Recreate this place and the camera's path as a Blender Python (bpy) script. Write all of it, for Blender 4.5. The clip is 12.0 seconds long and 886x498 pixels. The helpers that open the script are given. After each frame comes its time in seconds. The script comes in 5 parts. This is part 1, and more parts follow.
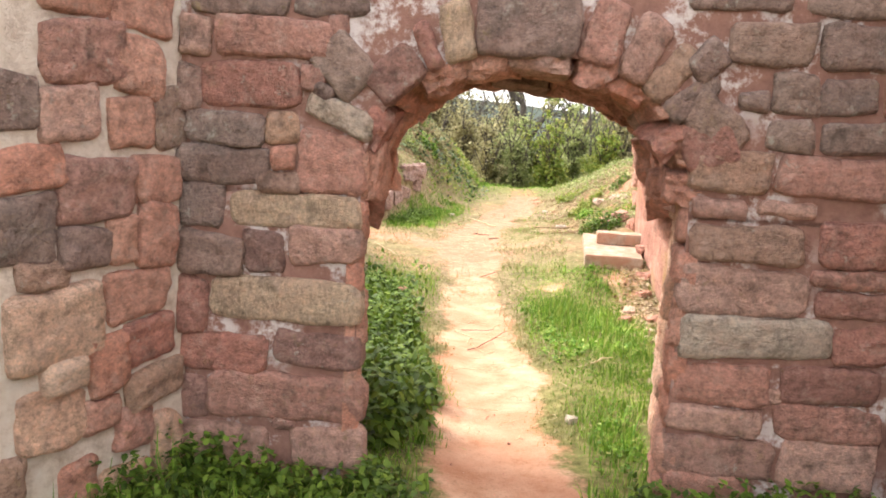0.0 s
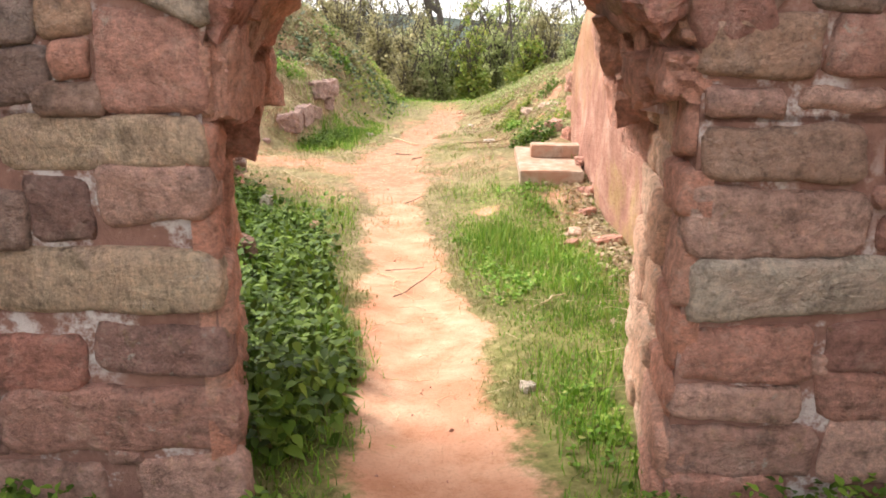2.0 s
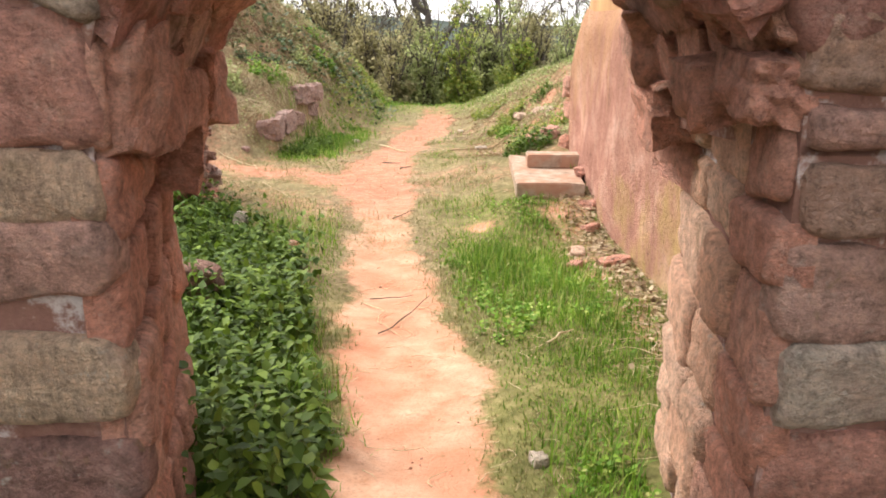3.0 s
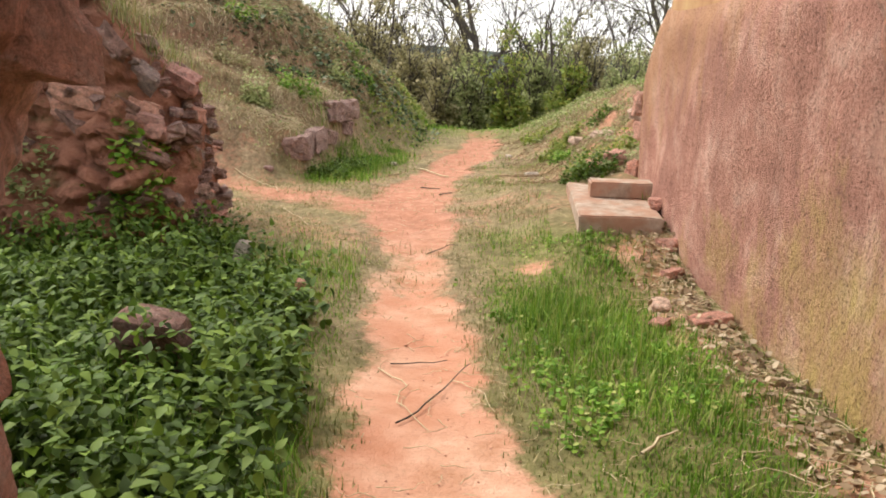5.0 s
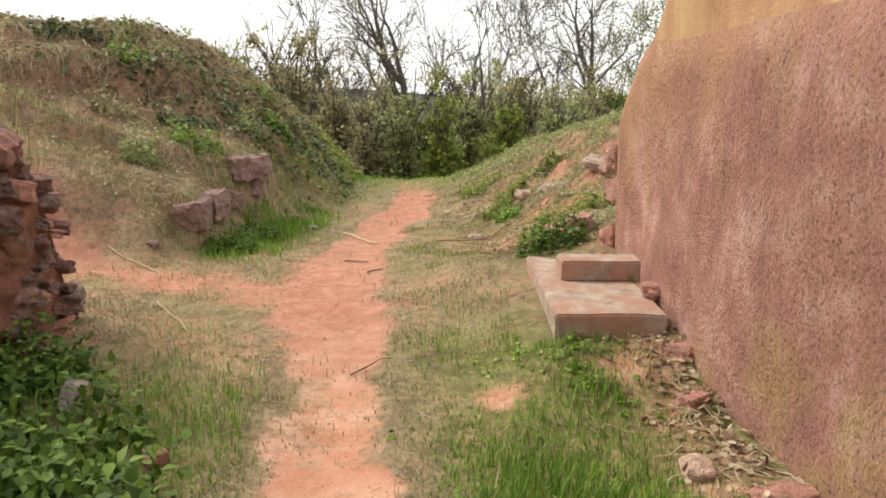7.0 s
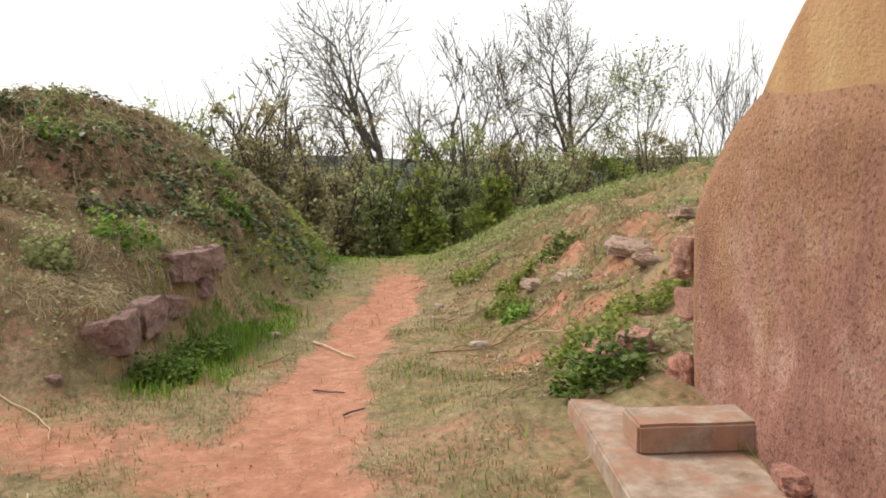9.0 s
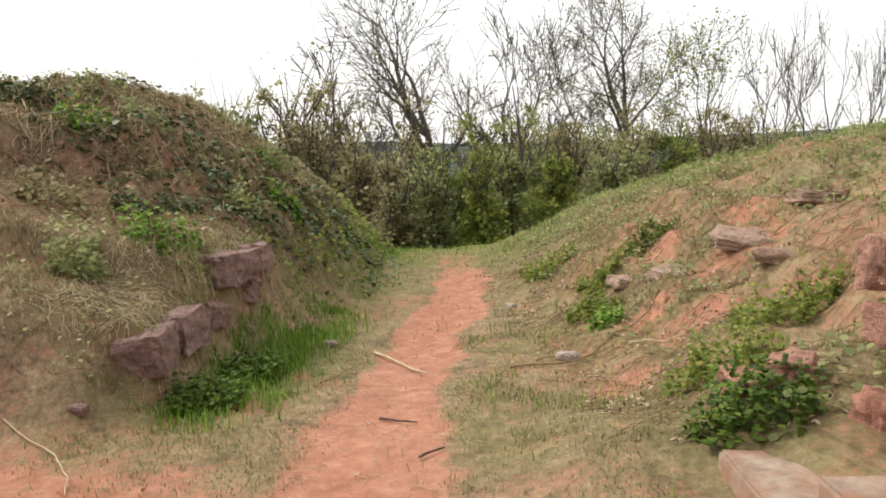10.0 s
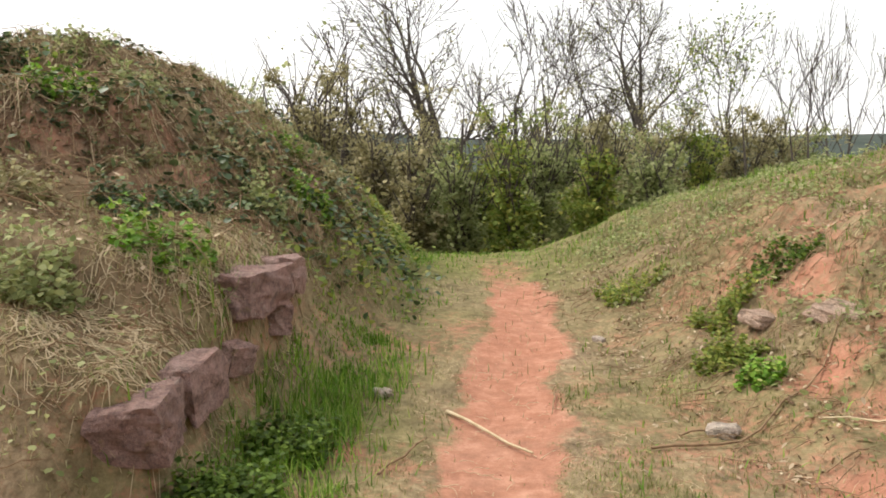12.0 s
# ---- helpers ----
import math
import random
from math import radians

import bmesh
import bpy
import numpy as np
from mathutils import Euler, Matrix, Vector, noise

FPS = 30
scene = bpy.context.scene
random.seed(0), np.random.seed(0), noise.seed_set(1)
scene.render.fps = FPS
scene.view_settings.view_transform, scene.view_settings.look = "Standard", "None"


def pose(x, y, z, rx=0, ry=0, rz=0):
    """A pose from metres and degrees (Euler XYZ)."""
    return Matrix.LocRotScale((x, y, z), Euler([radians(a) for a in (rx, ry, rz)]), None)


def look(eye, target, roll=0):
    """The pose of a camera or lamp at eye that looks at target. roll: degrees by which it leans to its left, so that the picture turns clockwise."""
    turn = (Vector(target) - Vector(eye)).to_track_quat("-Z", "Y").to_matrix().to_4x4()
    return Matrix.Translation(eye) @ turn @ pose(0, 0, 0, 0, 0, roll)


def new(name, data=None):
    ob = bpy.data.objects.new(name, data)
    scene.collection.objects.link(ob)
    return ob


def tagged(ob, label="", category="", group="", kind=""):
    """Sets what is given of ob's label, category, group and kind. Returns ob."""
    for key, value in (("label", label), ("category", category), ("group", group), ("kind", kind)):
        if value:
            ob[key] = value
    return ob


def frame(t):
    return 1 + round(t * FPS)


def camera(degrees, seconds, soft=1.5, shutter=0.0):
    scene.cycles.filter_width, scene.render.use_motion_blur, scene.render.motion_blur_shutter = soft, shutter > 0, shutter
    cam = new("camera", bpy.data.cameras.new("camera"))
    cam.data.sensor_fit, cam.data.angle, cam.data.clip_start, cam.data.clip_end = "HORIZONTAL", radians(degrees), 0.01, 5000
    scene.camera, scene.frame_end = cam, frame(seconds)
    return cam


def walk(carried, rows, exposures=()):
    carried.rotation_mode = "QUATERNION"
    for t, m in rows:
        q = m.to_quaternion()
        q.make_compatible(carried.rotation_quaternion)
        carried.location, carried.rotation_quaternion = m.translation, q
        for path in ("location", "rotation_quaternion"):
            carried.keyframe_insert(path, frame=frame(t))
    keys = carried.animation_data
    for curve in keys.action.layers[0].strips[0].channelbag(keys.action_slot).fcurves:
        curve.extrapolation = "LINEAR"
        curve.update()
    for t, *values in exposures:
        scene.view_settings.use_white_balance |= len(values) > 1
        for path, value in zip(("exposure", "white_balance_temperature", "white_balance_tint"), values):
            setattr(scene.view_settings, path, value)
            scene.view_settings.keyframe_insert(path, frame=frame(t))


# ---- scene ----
cam = camera(60.6, 12.0, soft=1.8)
EXPOSURES = [(0, 1.6), (1, 1.48), (2.5, 1.25), (4.5, 0.72), (6.5, 0.6), (7.5, 0.33), (9.5, 0.27), (12, 0.42)]
PATH = [
    (0, (-0.009, 0.23, 1.571), (0.019, 2.198, 1.213), 2.9),
    (0.5, (0.013, 0.373, 1.514), (0.128, 2.306, 1.012), 3.0),
    (1, (0.002, 0.658, 1.475), (0.203, 2.559, 0.887), 2.2),
    (1.5, (0.014, 0.908, 1.435), (0.251, 2.809, 0.861), 1.3),
    (2, (0.088, 1.251, 1.434), (0.308, 3.158, 0.873), 0.4),
    (2.5, (0.105, 1.564, 1.417), (0.339, 3.472, 0.866), 0.4),
    (2.7, (0.115, 1.687, 1.433), (0.368, 3.59, 0.874), 0.5),
    (4.3, (0.29, 2.577, 1.288), (0.461, 4.506, 0.79), -0.3),
    (4.5, (0.283, 2.72, 1.272), (0.434, 4.653, 0.782), 0.7),
    (5, (0.271, 3.093, 1.182), (0.413, 5.029, 0.697), 1.3),
    (5.5, (0.307, 3.44, 1.109), (0.498, 5.363, 0.594), 1.5),
    (6, (0.351, 3.906, 1.09), (0.568, 5.822, 0.558), 1.2),
    (6.5, (0.381, 4.299, 1.107), (0.628, 6.219, 0.605), 1.3),
    (7, (0.431, 4.782, 1.221), (0.747, 6.72, 0.842), 0.3),
    (7.5, (0.482, 5.176, 1.268), (0.792, 7.126, 0.945), 0.4),
    (7.7, (0.513, 5.351, 1.328), (0.812, 7.305, 1.024), 0.2),
    (9.3, (0.576, 6.889, 1.34), (0.962, 8.841, 1.137), -1.2),
    (9.5, (0.567, 7.083, 1.323), (0.868, 9.05, 1.124), -1.8),
    (10, (0.506, 7.621, 1.342), (0.76, 9.588, 1.088), -2.4),
    (10.5, (0.45, 8.113, 1.311), (0.666, 10.08, 1.021), -2.5),
    (11, (0.356, 8.646, 1.346), (0.418, 10.627, 1.08), -2.0),
    (11.5, (0.167, 9.013, 1.366), (0.437, 10.979, 1.112), -0.3),
    (12, (0.047, 9.451, 1.324), (0.32, 11.414, 1.053), -0.6),
]
walk(cam, [(t, look(eye, target, roll)) for t, eye, target, roll in PATH], EXPOSURES)

# ---- world, sun, exposure ----
SUN_EL, SUN_AZ = radians(46), radians(308)
world = bpy.data.worlds.new("overcast_sky")
scene.world = world
world.use_nodes = True
wn, wl = world.node_tree.nodes, world.node_tree.links
wn.clear()
sky = wn.new("ShaderNodeTexSky")
sky.sky_type, sky.sun_disc, sky.sun_elevation, sky.sun_rotation = "NISHITA", False, SUN_EL, SUN_AZ
sky.air_density, sky.dust_density, sky.ozone_density = 1.0, 5.0, 1.0
cloud = wn.new("ShaderNodeMixRGB")
cloud.inputs[0].default_value = 0.8
cloud.inputs[2].default_value = (9.3, 9.1, 8.9, 1)
bg = wn.new("ShaderNodeBackground")
bg.inputs[1].default_value = 0.125
wo = wn.new("ShaderNodeOutputWorld")
wl.new(sky.outputs[0], cloud.inputs[1])
wl.new(cloud.outputs[0], bg.inputs[0])
wl.new(bg.outputs[0], wo.inputs[0])
lamp = bpy.data.lights.new("sun", "SUN")
lamp.energy, lamp.angle, lamp.color = 2.5, radians(22), (1, 0.94, 0.84)
sun = new("sun", lamp)
sun.matrix_world = look((math.sin(SUN_AZ) * 20, math.cos(SUN_AZ) * 20, math.tan(SUN_EL) * 20), (0, 0, 0))


# ---- material helpers ----
def mat(name, rough=0.9, spec=0.2):
    m = bpy.data.materials.new(name)
    m.use_nodes = True
    b = m.node_tree.nodes["Principled BSDF"]
    b.inputs["Roughness"].default_value = rough
    b.inputs["Specular IOR Level"].default_value = spec
    return m, m.node_tree.nodes, m.node_tree.links, b


def coords(N, L, scale=(1, 1, 1), world_space=True, by_object=False):
    mp = N.new("ShaderNodeMapping")
    mp.inputs["Scale"].default_value = scale
    if world_space:
        g = N.new("ShaderNodeNewGeometry")
        L.new(g.outputs["Position"], mp.inputs[0])
    else:
        g = N.new("ShaderNodeTexCoord")
        L.new(g.outputs["Object"], mp.inputs[0])
    return mp.outputs[0]


def nz(N, L, vec, scale, detail=5, rough=0.6):
    n = N.new("ShaderNodeTexNoise")
    n.inputs["Scale"].default_value, n.inputs["Detail"].default_value, n.inputs["Roughness"].default_value = scale, detail, rough
    L.new(vec, n.inputs["Vector"])
    return n.outputs[0]


def ramp(N, L, fac, stops):
    r = N.new("ShaderNodeValToRGB")
    el = r.color_ramp.elements
    while len(el) < len(stops):
        el.new(0.5)
    for e, (p, c) in zip(el, stops):
        e.position = p
        e.color = (*c, 1) if len(c) == 3 else c
    L.new(fac, r.inputs[0])
    return r.outputs[0]


def mix(N, L, fac, a, b, how="MIX"):
    m = N.new("ShaderNodeMixRGB")
    m.blend_type = how
    for i, v in ((0, fac), (1, a), (2, b)):
        if isinstance(v, (int, float)):
            m.inputs[i].default_value = v
        elif isinstance(v, tuple):
            m.inputs[i].default_value = (*v, 1)
        else:
            L.new(v, m.inputs[i])
    return m.outputs[0]


def mathn(N, L, op, a, b=0.0):
    m = N.new("ShaderNodeMath")
    m.operation = op
    for i, v in ((0, a), (1, b)):
        if isinstance(v, (int, float)):
            m.inputs[i].default_value = v
        else:
            L.new(v, m.inputs[i])
    return m.outputs[0]


def bump(N, L, b, height, dist, strength=1.0):
    n = N.new("ShaderNodeBump")
    n.inputs["Distance"].default_value, n.inputs["Strength"].default_value = dist, strength
    L.new(height, n.inputs["Height"])
    L.new(n.outputs[0], b.inputs["Normal"])


def white(v):
    return (v, v, v)


def stone_material(name, stops, lichen=0.5, grain=(1, 1, 1), soot=0.55):
    m, N, L, b = mat(name, 0.92, 0.15)
    v = coords(N, L)
    oi = N.new("ShaderNodeObjectInfo")
    base = ramp(N, L, oi.outputs["Random"], stops)
    big = nz(N, L, v, 6, 4)
    base = mix(N, L, ramp(N, L, big, [(0.35, white(0)), (0.75, white(0.35))]), base, (0.40, 0.20, 0.15))
    mid = nz(N, L, coords(N, L, grain), 22, 6, 0.7)
    base = mix(N, L, 0.75, base, ramp(N, L, mid, [(0.3, white(0.5)), (0.46, white(0.95)), (0.62, white(1.25))]), "MULTIPLY")
    fleck = ramp(N, L, nz(N, L, v, 42, 7, 0.85), [(0.34, white(0.4)), (0.46, white(0.95)), (0.62, (1.2, 1.15, 1.1))])
    base = mix(N, L, 0.85, base, fleck, "MULTIPLY")
    crack = ramp(N, L, nz(N, L, coords(N, L, (1, 1, 2.6)), 11, 8, 0.8), [(0.475, white(0)), (0.5, white(0.4)), (0.525, white(0))])
    base = mix(N, L, crack, base, (0.10, 0.06, 0.05))
    bright = ramp(N, L, nz(N, L, v, 13, 6, 0.75), [(0.52, white(0)), (0.68, white(0.45))])
    base = mix(N, L, bright, base, (0.62, 0.45, 0.38))
    dark = ramp(N, L, nz(N, L, v, 9, 6, 0.75), [(0.52, white(0)), (0.66, white(soot))])
    base = mix(N, L, dark, base, (0.075, 0.06, 0.052))
    pale = ramp(N, L, nz(N, L, v, 24, 5, 0.7), [(0.64 - 0.08 * lichen, white(0)), (0.72 - 0.06 * lichen, white(0.75))])
    gate = ramp(N, L, nz(N, L, v, 2.6, 2), [(0.48, white(0)), (0.6, white(1))])
    base = mix(N, L, mathn(N, L, "MULTIPLY", pale, gate), base, (0.50, 0.47, 0.41))
    yel = ramp(N, L, nz(N, L, v, 15, 5, 0.7), [(0.58, white(0)), (0.68, white(0.6 * lichen))])
    gate2 = ramp(N, L, nz(N, L, v, 1.9, 2), [(0.5, white(0)), (0.62, white(1))])
    base = mix(N, L, mathn(N, L, "MULTIPLY", yel, gate2), base, (0.33, 0.27, 0.08))
    L.new(base, b.inputs["Base Color"])
    h = mix(N, L, 0.45, nz(N, L, coords(N, L, grain), 16, 8, 0.72), nz(N, L, v, 85, 5, 0.7))
    bump(N, L, b, h, 0.06, 1.0)
    return m


STONE = stone_material("red_sandstone", [(0.0, (0.21, 0.15, 0.14)), (0.14, (0.56, 0.26, 0.21)), (0.28, (0.33, 0.21, 0.19)), (0.42, (0.62, 0.33, 0.27)), (0.56, (0.40, 0.24, 0.21)), (0.7, (0.68, 0.44, 0.37)), (0.84, (0.30, 0.22, 0.20)), (1.0, (0.58, 0.38, 0.27))])
STONE_GREY = stone_material("weathered_grey_sandstone", [(0.0, (0.20, 0.15, 0.14)), (0.35, (0.42, 0.33, 0.29)), (0.6, (0.27, 0.21, 0.195)), (1.0, (0.40, 0.29, 0.24))], 1.0)
STONE_PALE = stone_material("pale_yellow_sandstone", [(0.0, (0.62, 0.46, 0.30)), (1.0, (0.66, 0.52, 0.40))], 0.8, (2.5, 2.5, 0.8))
STONE_ORANGE = stone_material("orange_sandstone", [(0.0, (0.66, 0.32, 0.235)), (0.5, (0.60, 0.32, 0.255)), (1.0, (0.70, 0.40, 0.31))], 0.1, (1, 1, 1), 0.35)
# pale stone; on the right reveal its brightness paints in the sunlight
STONE_SUNNY = stone_material("pale_sunlit_sandstone", [(0.0, (0.74, 0.44, 0.31)), (0.5, (0.80, 0.60, 0.47)), (1.0, (0.72, 0.42, 0.29))], 0.2, (1, 1, 1), 0.15)
STONE_WHITE = stone_material("pale_limestone", [(0.0, (0.55, 0.48, 0.40)), (1.0, (0.62, 0.56, 0.48))], 0.3)
ROCK = stone_material("purple_red_rock", [(0.0, (0.33, 0.225, 0.205)), (1.0, (0.42, 0.29, 0.26))], 0.8)

DARK_ROCK = stone_material("dark_red_rubble", [(0.0, (0.20, 0.12, 0.10)), (1.0, (0.30, 0.18, 0.15))], 0.4)

TAN = stone_material("tan_slab_stone", [(0.0, (0.46, 0.33, 0.26)), (1.0, (0.56, 0.42, 0.33))], 0.3, (1, 1, 1), 0.2)


def mortar_material():
    m, N, L, b = mat("red_lime_mortar", 0.95, 0.1)
    v = coords(N, L)
    base = ramp(N, L, nz(N, L, v, 14, 6, 0.7), [(0.3, (0.20, 0.108, 0.088)), (0.7, (0.34, 0.195, 0.16))])
    salt = ramp(N, L, nz(N, L, v, 7, 5, 0.75), [(0.5, white(0)), (0.6, white(0.85))])
    gate = ramp(N, L, nz(N, L, coords(N, L, (1, 1, 1.4)), 1.7, 2), [(0.38, white(0)), (0.48, white(1))])
    base = mix(N, L, mathn(N, L, "MULTIPLY", salt, gate), base, (0.62, 0.58, 0.58))
    L.new(base, b.inputs["Base Color"])
    bump(N, L, b, nz(N, L, v, 50, 6, 0.7), 0.012)
    return m


def plaster_material():
    m, N, L, b = mat("grey_lime_plaster", 0.95, 0.1)
    v = coords(N, L)
    L.new(ramp(N, L, nz(N, L, v, 12, 6, 0.7), [(0.3, (0.48, 0.38, 0.31)), (0.5, (0.68, 0.58, 0.50)), (0.75, (0.76, 0.69, 0.62))]), b.inputs["Base Color"])
    bump(N, L, b, nz(N, L, v, 45, 7, 0.75), 0.02)
    return m


def render_material():
    m, N, L, b = mat("pink_roughcast", 0.95, 0.1)
    v = coords(N, L)
    xyz = N.new("ShaderNodeSeparateXYZ")
    L.new(v, xyz.inputs[0])
    base = ramp(N, L, nz(N, L, v, 2.6, 7, 0.7), [(0.3, (0.30, 0.15, 0.12)), (0.5, (0.46, 0.24, 0.185)), (0.7, (0.62, 0.41, 0.33))])
    streak = ramp(N, L, nz(N, L, coords(N, L, (1.6, 1.6, 0.30)), 2.2, 6, 0.75), [(0.48, white(0)), (0.70, white(0.5))])
    base = mix(N, L, streak, base, (0.22, 0.12, 0.095))
    # yellow lichen, thickest on the low damp end of the wall
    low = mathn(N, L, "SUBTRACT", mathn(N, L, "SUBTRACT", 1.55, mathn(N, L, "MULTIPLY", xyz.outputs[2], 0.42)), mathn(N, L, "MULTIPLY", xyz.outputs[1], 0.145))
    spread = mathn(N, L, "ADD", mathn(N, L, "MULTIPLY", low, 0.55), mathn(N, L, "SUBTRACT", nz(N, L, coords(N, L, (1, 1, 0.6)), 2.4, 7, 0.75), 0.5))
    lich = ramp(N, L, spread, [(0.22, white(0)), (0.48, white(0.75))])
    base = mix(N, L, lich, base, (0.46, 0.36, 0.11))
    # ochre run-off below the sloping coping
    high = mathn(N, L, "ADD", mathn(N, L, "MULTIPLY", xyz.outputs[2], 0.40), mathn(N, L, "MULTIPLY", xyz.outputs[1], 0.14))
    run = mathn(N, L, "ADD", high, mathn(N, L, "MULTIPLY", mathn(N, L, "SUBTRACT", nz(N, L, coords(N, L, (2.4, 2.4, 0.5)), 1.9, 6, 0.7), 0.5), 1.3))
    base = mix(N, L, ramp(N, L, mathn(N, L, "SUBTRACT", run, 0.86), [(0.70, white(0)), (1.0, white(0.6))]), base, (0.46, 0.27, 0.14))
    pits = ramp(N, L, nz(N, L, v, 55, 5, 0.7), [(0.36, white(0.3)), (0.47, white(1))])
    base = mix(N, L, 0.8, base, pits, "MULTIPLY")
    L.new(base, b.inputs["Base Color"])
    bump(N, L, b, mix(N, L, 0.3, nz(N, L, v, 34, 6, 0.7), nz(N, L, v, 9, 4)), 0.05)
    return m


def cap_material():
    m, N, L, b = mat("ochre_smooth_render", 0.95, 0.1)
    v = coords(N, L)
    base = ramp(N, L, nz(N, L, coords(N, L, (1, 1, 0.4)), 3, 6, 0.65), [(0.3, (0.30, 0.16, 0.10)), (0.5, (0.43, 0.26, 0.14)), (0.72, (0.50, 0.35, 0.18))])
    L.new(base, b.inputs["Base Color"])
    bump(N, L, b, nz(N, L, v, 40, 5, 0.65), 0.015)
    return m


def concrete_material():
    m, N, L, b = mat("weathered_concrete", 0.93, 0.15)
    v = coords(N, L)
    base = ramp(N, L, nz(N, L, v, 9, 6, 0.7), [(0.3, (0.25, 0.175, 0.13)), (0.55, (0.42, 0.33, 0.26)), (0.8, (0.54, 0.46, 0.38))])
    soil = ramp(N, L, nz(N, L, v, 4, 3), [(0.45, white(0)), (0.6, white(0.75))])
    L.new(mix(N, L, soil, base, (0.38, 0.20, 0.13)), b.inputs["Base Color"])
    bump(N, L, b, nz(N, L, v, 60, 6, 0.7), 0.01)
    return m


def ground_material():
    m, N, L, b = mat("red_sandy_earth_and_turf", 0.97, 0.08)
    v = coords(N, L)
    at = N.new("ShaderNodeAttribute")
    at.attribute_name = "cover"
    sep = N.new("ShaderNodeSeparateColor")
    L.new(at.outputs["Color"], sep.inputs[0])
    sand = ramp(N, L, nz(N, L, v, 5, 7, 0.65), [(0.3, (0.40, 0.20, 0.115)), (0.5, (0.56, 0.33, 0.225)), (0.72, (0.67, 0.44, 0.32))])
    grit = ramp(N, L, nz(N, L, v, 70, 4, 0.6), [(0.3, white(0.6)), (0.5, white(1))])
    sand = mix(N, L, 0.6, sand, grit, "MULTIPLY")
    redder = ramp(N, L, nz(N, L, v, 1.3, 3), [(0.4, white(0)), (0.65, white(0.7))])
    sand = mix(N, L, redder, sand, (0.46, 0.20, 0.12))
    sand = mix(N, L, sep.outputs[2], sand, ramp(N, L, nz(N, L, v, 7, 8, 0.75), [(0.3, (0.22, 0.10, 0.065)), (0.5, (0.37, 0.17, 0.11)), (0.7, (0.54, 0.29, 0.20))]))
    turf = ramp(N, L, nz(N, L, v, 14, 6, 0.7), [(0.3, (0.08, 0.085, 0.028)), (0.55, (0.19, 0.18, 0.07)), (0.75, (0.34, 0.28, 0.15))])
    dry = ramp(N, L, nz(N, L, coords(N, L, (1, 0.5, 1)), 24, 7, 0.75), [(0.28, (0.10, 0.07, 0.045)), (0.5, (0.26, 0.19, 0.12)), (0.72, (0.44, 0.34, 0.22))])
    turf = mix(N, L, sep.outputs[1], turf, dry)
    humus = ramp(N, L, nz(N, L, v, 20, 8, 0.8), [(0.3, (0.08, 0.05, 0.035)), (0.5, (0.23, 0.145, 0.095)), (0.7, (0.46, 0.33, 0.22))])
    turf = mix(N, L, at.outputs["Alpha"], turf, humus)
    patches = ramp(N, L, nz(N, L, v, 3.1, 7, 0.75), [(0.32, white(0.42)), (0.5, white(0.95)), (0.66, white(1.3))])
    turf = mix(N, L, 0.8, turf, patches, "MULTIPLY")
    edge = mathn(N, L, "ADD", sep.outputs[0], mathn(N, L, "MULTIPLY", mathn(N, L, "SUBTRACT", mix(N, L, 0.5, nz(N, L, v, 3.2, 7, 0.75), nz(N, L, v, 17, 6, 0.75)), 0.5), 3.0))
    k = ramp(N, L, edge, [(0.25, white(0)), (0.75, white(1))])
    # far woodland cover; a slight grey-blue haze is mixed into its colour
    hazy_wood = ramp(N, L, nz(N, L, v, 0.06, 6, 0.7), [(0.3, (0.03, 0.042, 0.035)), (0.7, (0.075, 0.09, 0.075))])
    xyz = N.new("ShaderNodeSeparateXYZ")
    L.new(v, xyz.inputs[0])
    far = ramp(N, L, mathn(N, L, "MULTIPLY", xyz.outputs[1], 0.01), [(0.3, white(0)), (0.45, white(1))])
    L.new(mix(N, L, far, mix(N, L, k, turf, sand), hazy_wood), b.inputs["Base Color"])
    bump(N, L, b, mix(N, L, 0.4, nz(N, L, v, 12, 7, 0.7), nz(N, L, v, 80, 4, 0.7)), 0.02)
    return m


def leaf_material(name, stops, rough=0.6, trans=0.25):
    m, N, L, b = mat(name, rough, 0.25)
    g = N.new("ShaderNodeNewGeometry")
    c = ramp(N, L, g.outputs["Random Per Island"], stops)
    patch = ramp(N, L, nz(N, L, coords(N, L), 1.7, 3), [(0.35, white(0.6)), (0.65, white(1.15))])
    c = mix(N, L, 0.6, c, patch, "MULTIPLY")
    L.new(c, b.inputs["Base Color"])
    t = N.new("ShaderNodeBsdfTranslucent")
    L.new(c, t.inputs[0])
    ms = N.new("ShaderNodeMixShader")
    ms.inputs[0].default_value = trans
    L.new(b.outputs[0], ms.inputs[1])
    L.new(t.outputs[0], ms.inputs[2])
    L.new(ms.outputs[0], N["Material Output"].inputs[0])
    return m


def bark_material(name, a, c):
    m, N, L, b = mat(name, 0.95, 0.1)
    L.new(ramp(N, L, nz(N, L, coords(N, L, (3, 3, 0.7)), 5, 5), [(0.3, a), (0.7, c)]), b.inputs["Base Color"])
    return m


MORTAR, PLASTER, RENDER, CAP, CONCRETE, GROUND = mortar_material(), plaster_material(), render_material(), cap_material(), concrete_material(), ground_material()
GRASS = leaf_material("fresh_grass", [(0, (0.075, 0.17, 0.014)), (0.5, (0.155, 0.30, 0.03)), (0.8, (0.26, 0.41, 0.05)), (1, (0.42, 0.42, 0.15))])
DRY = leaf_material("dry_straw", [(0, (0.36, 0.28, 0.15)), (0.5, (0.52, 0.42, 0.26)), (1, (0.30, 0.28, 0.11))], 0.8, 0.1)
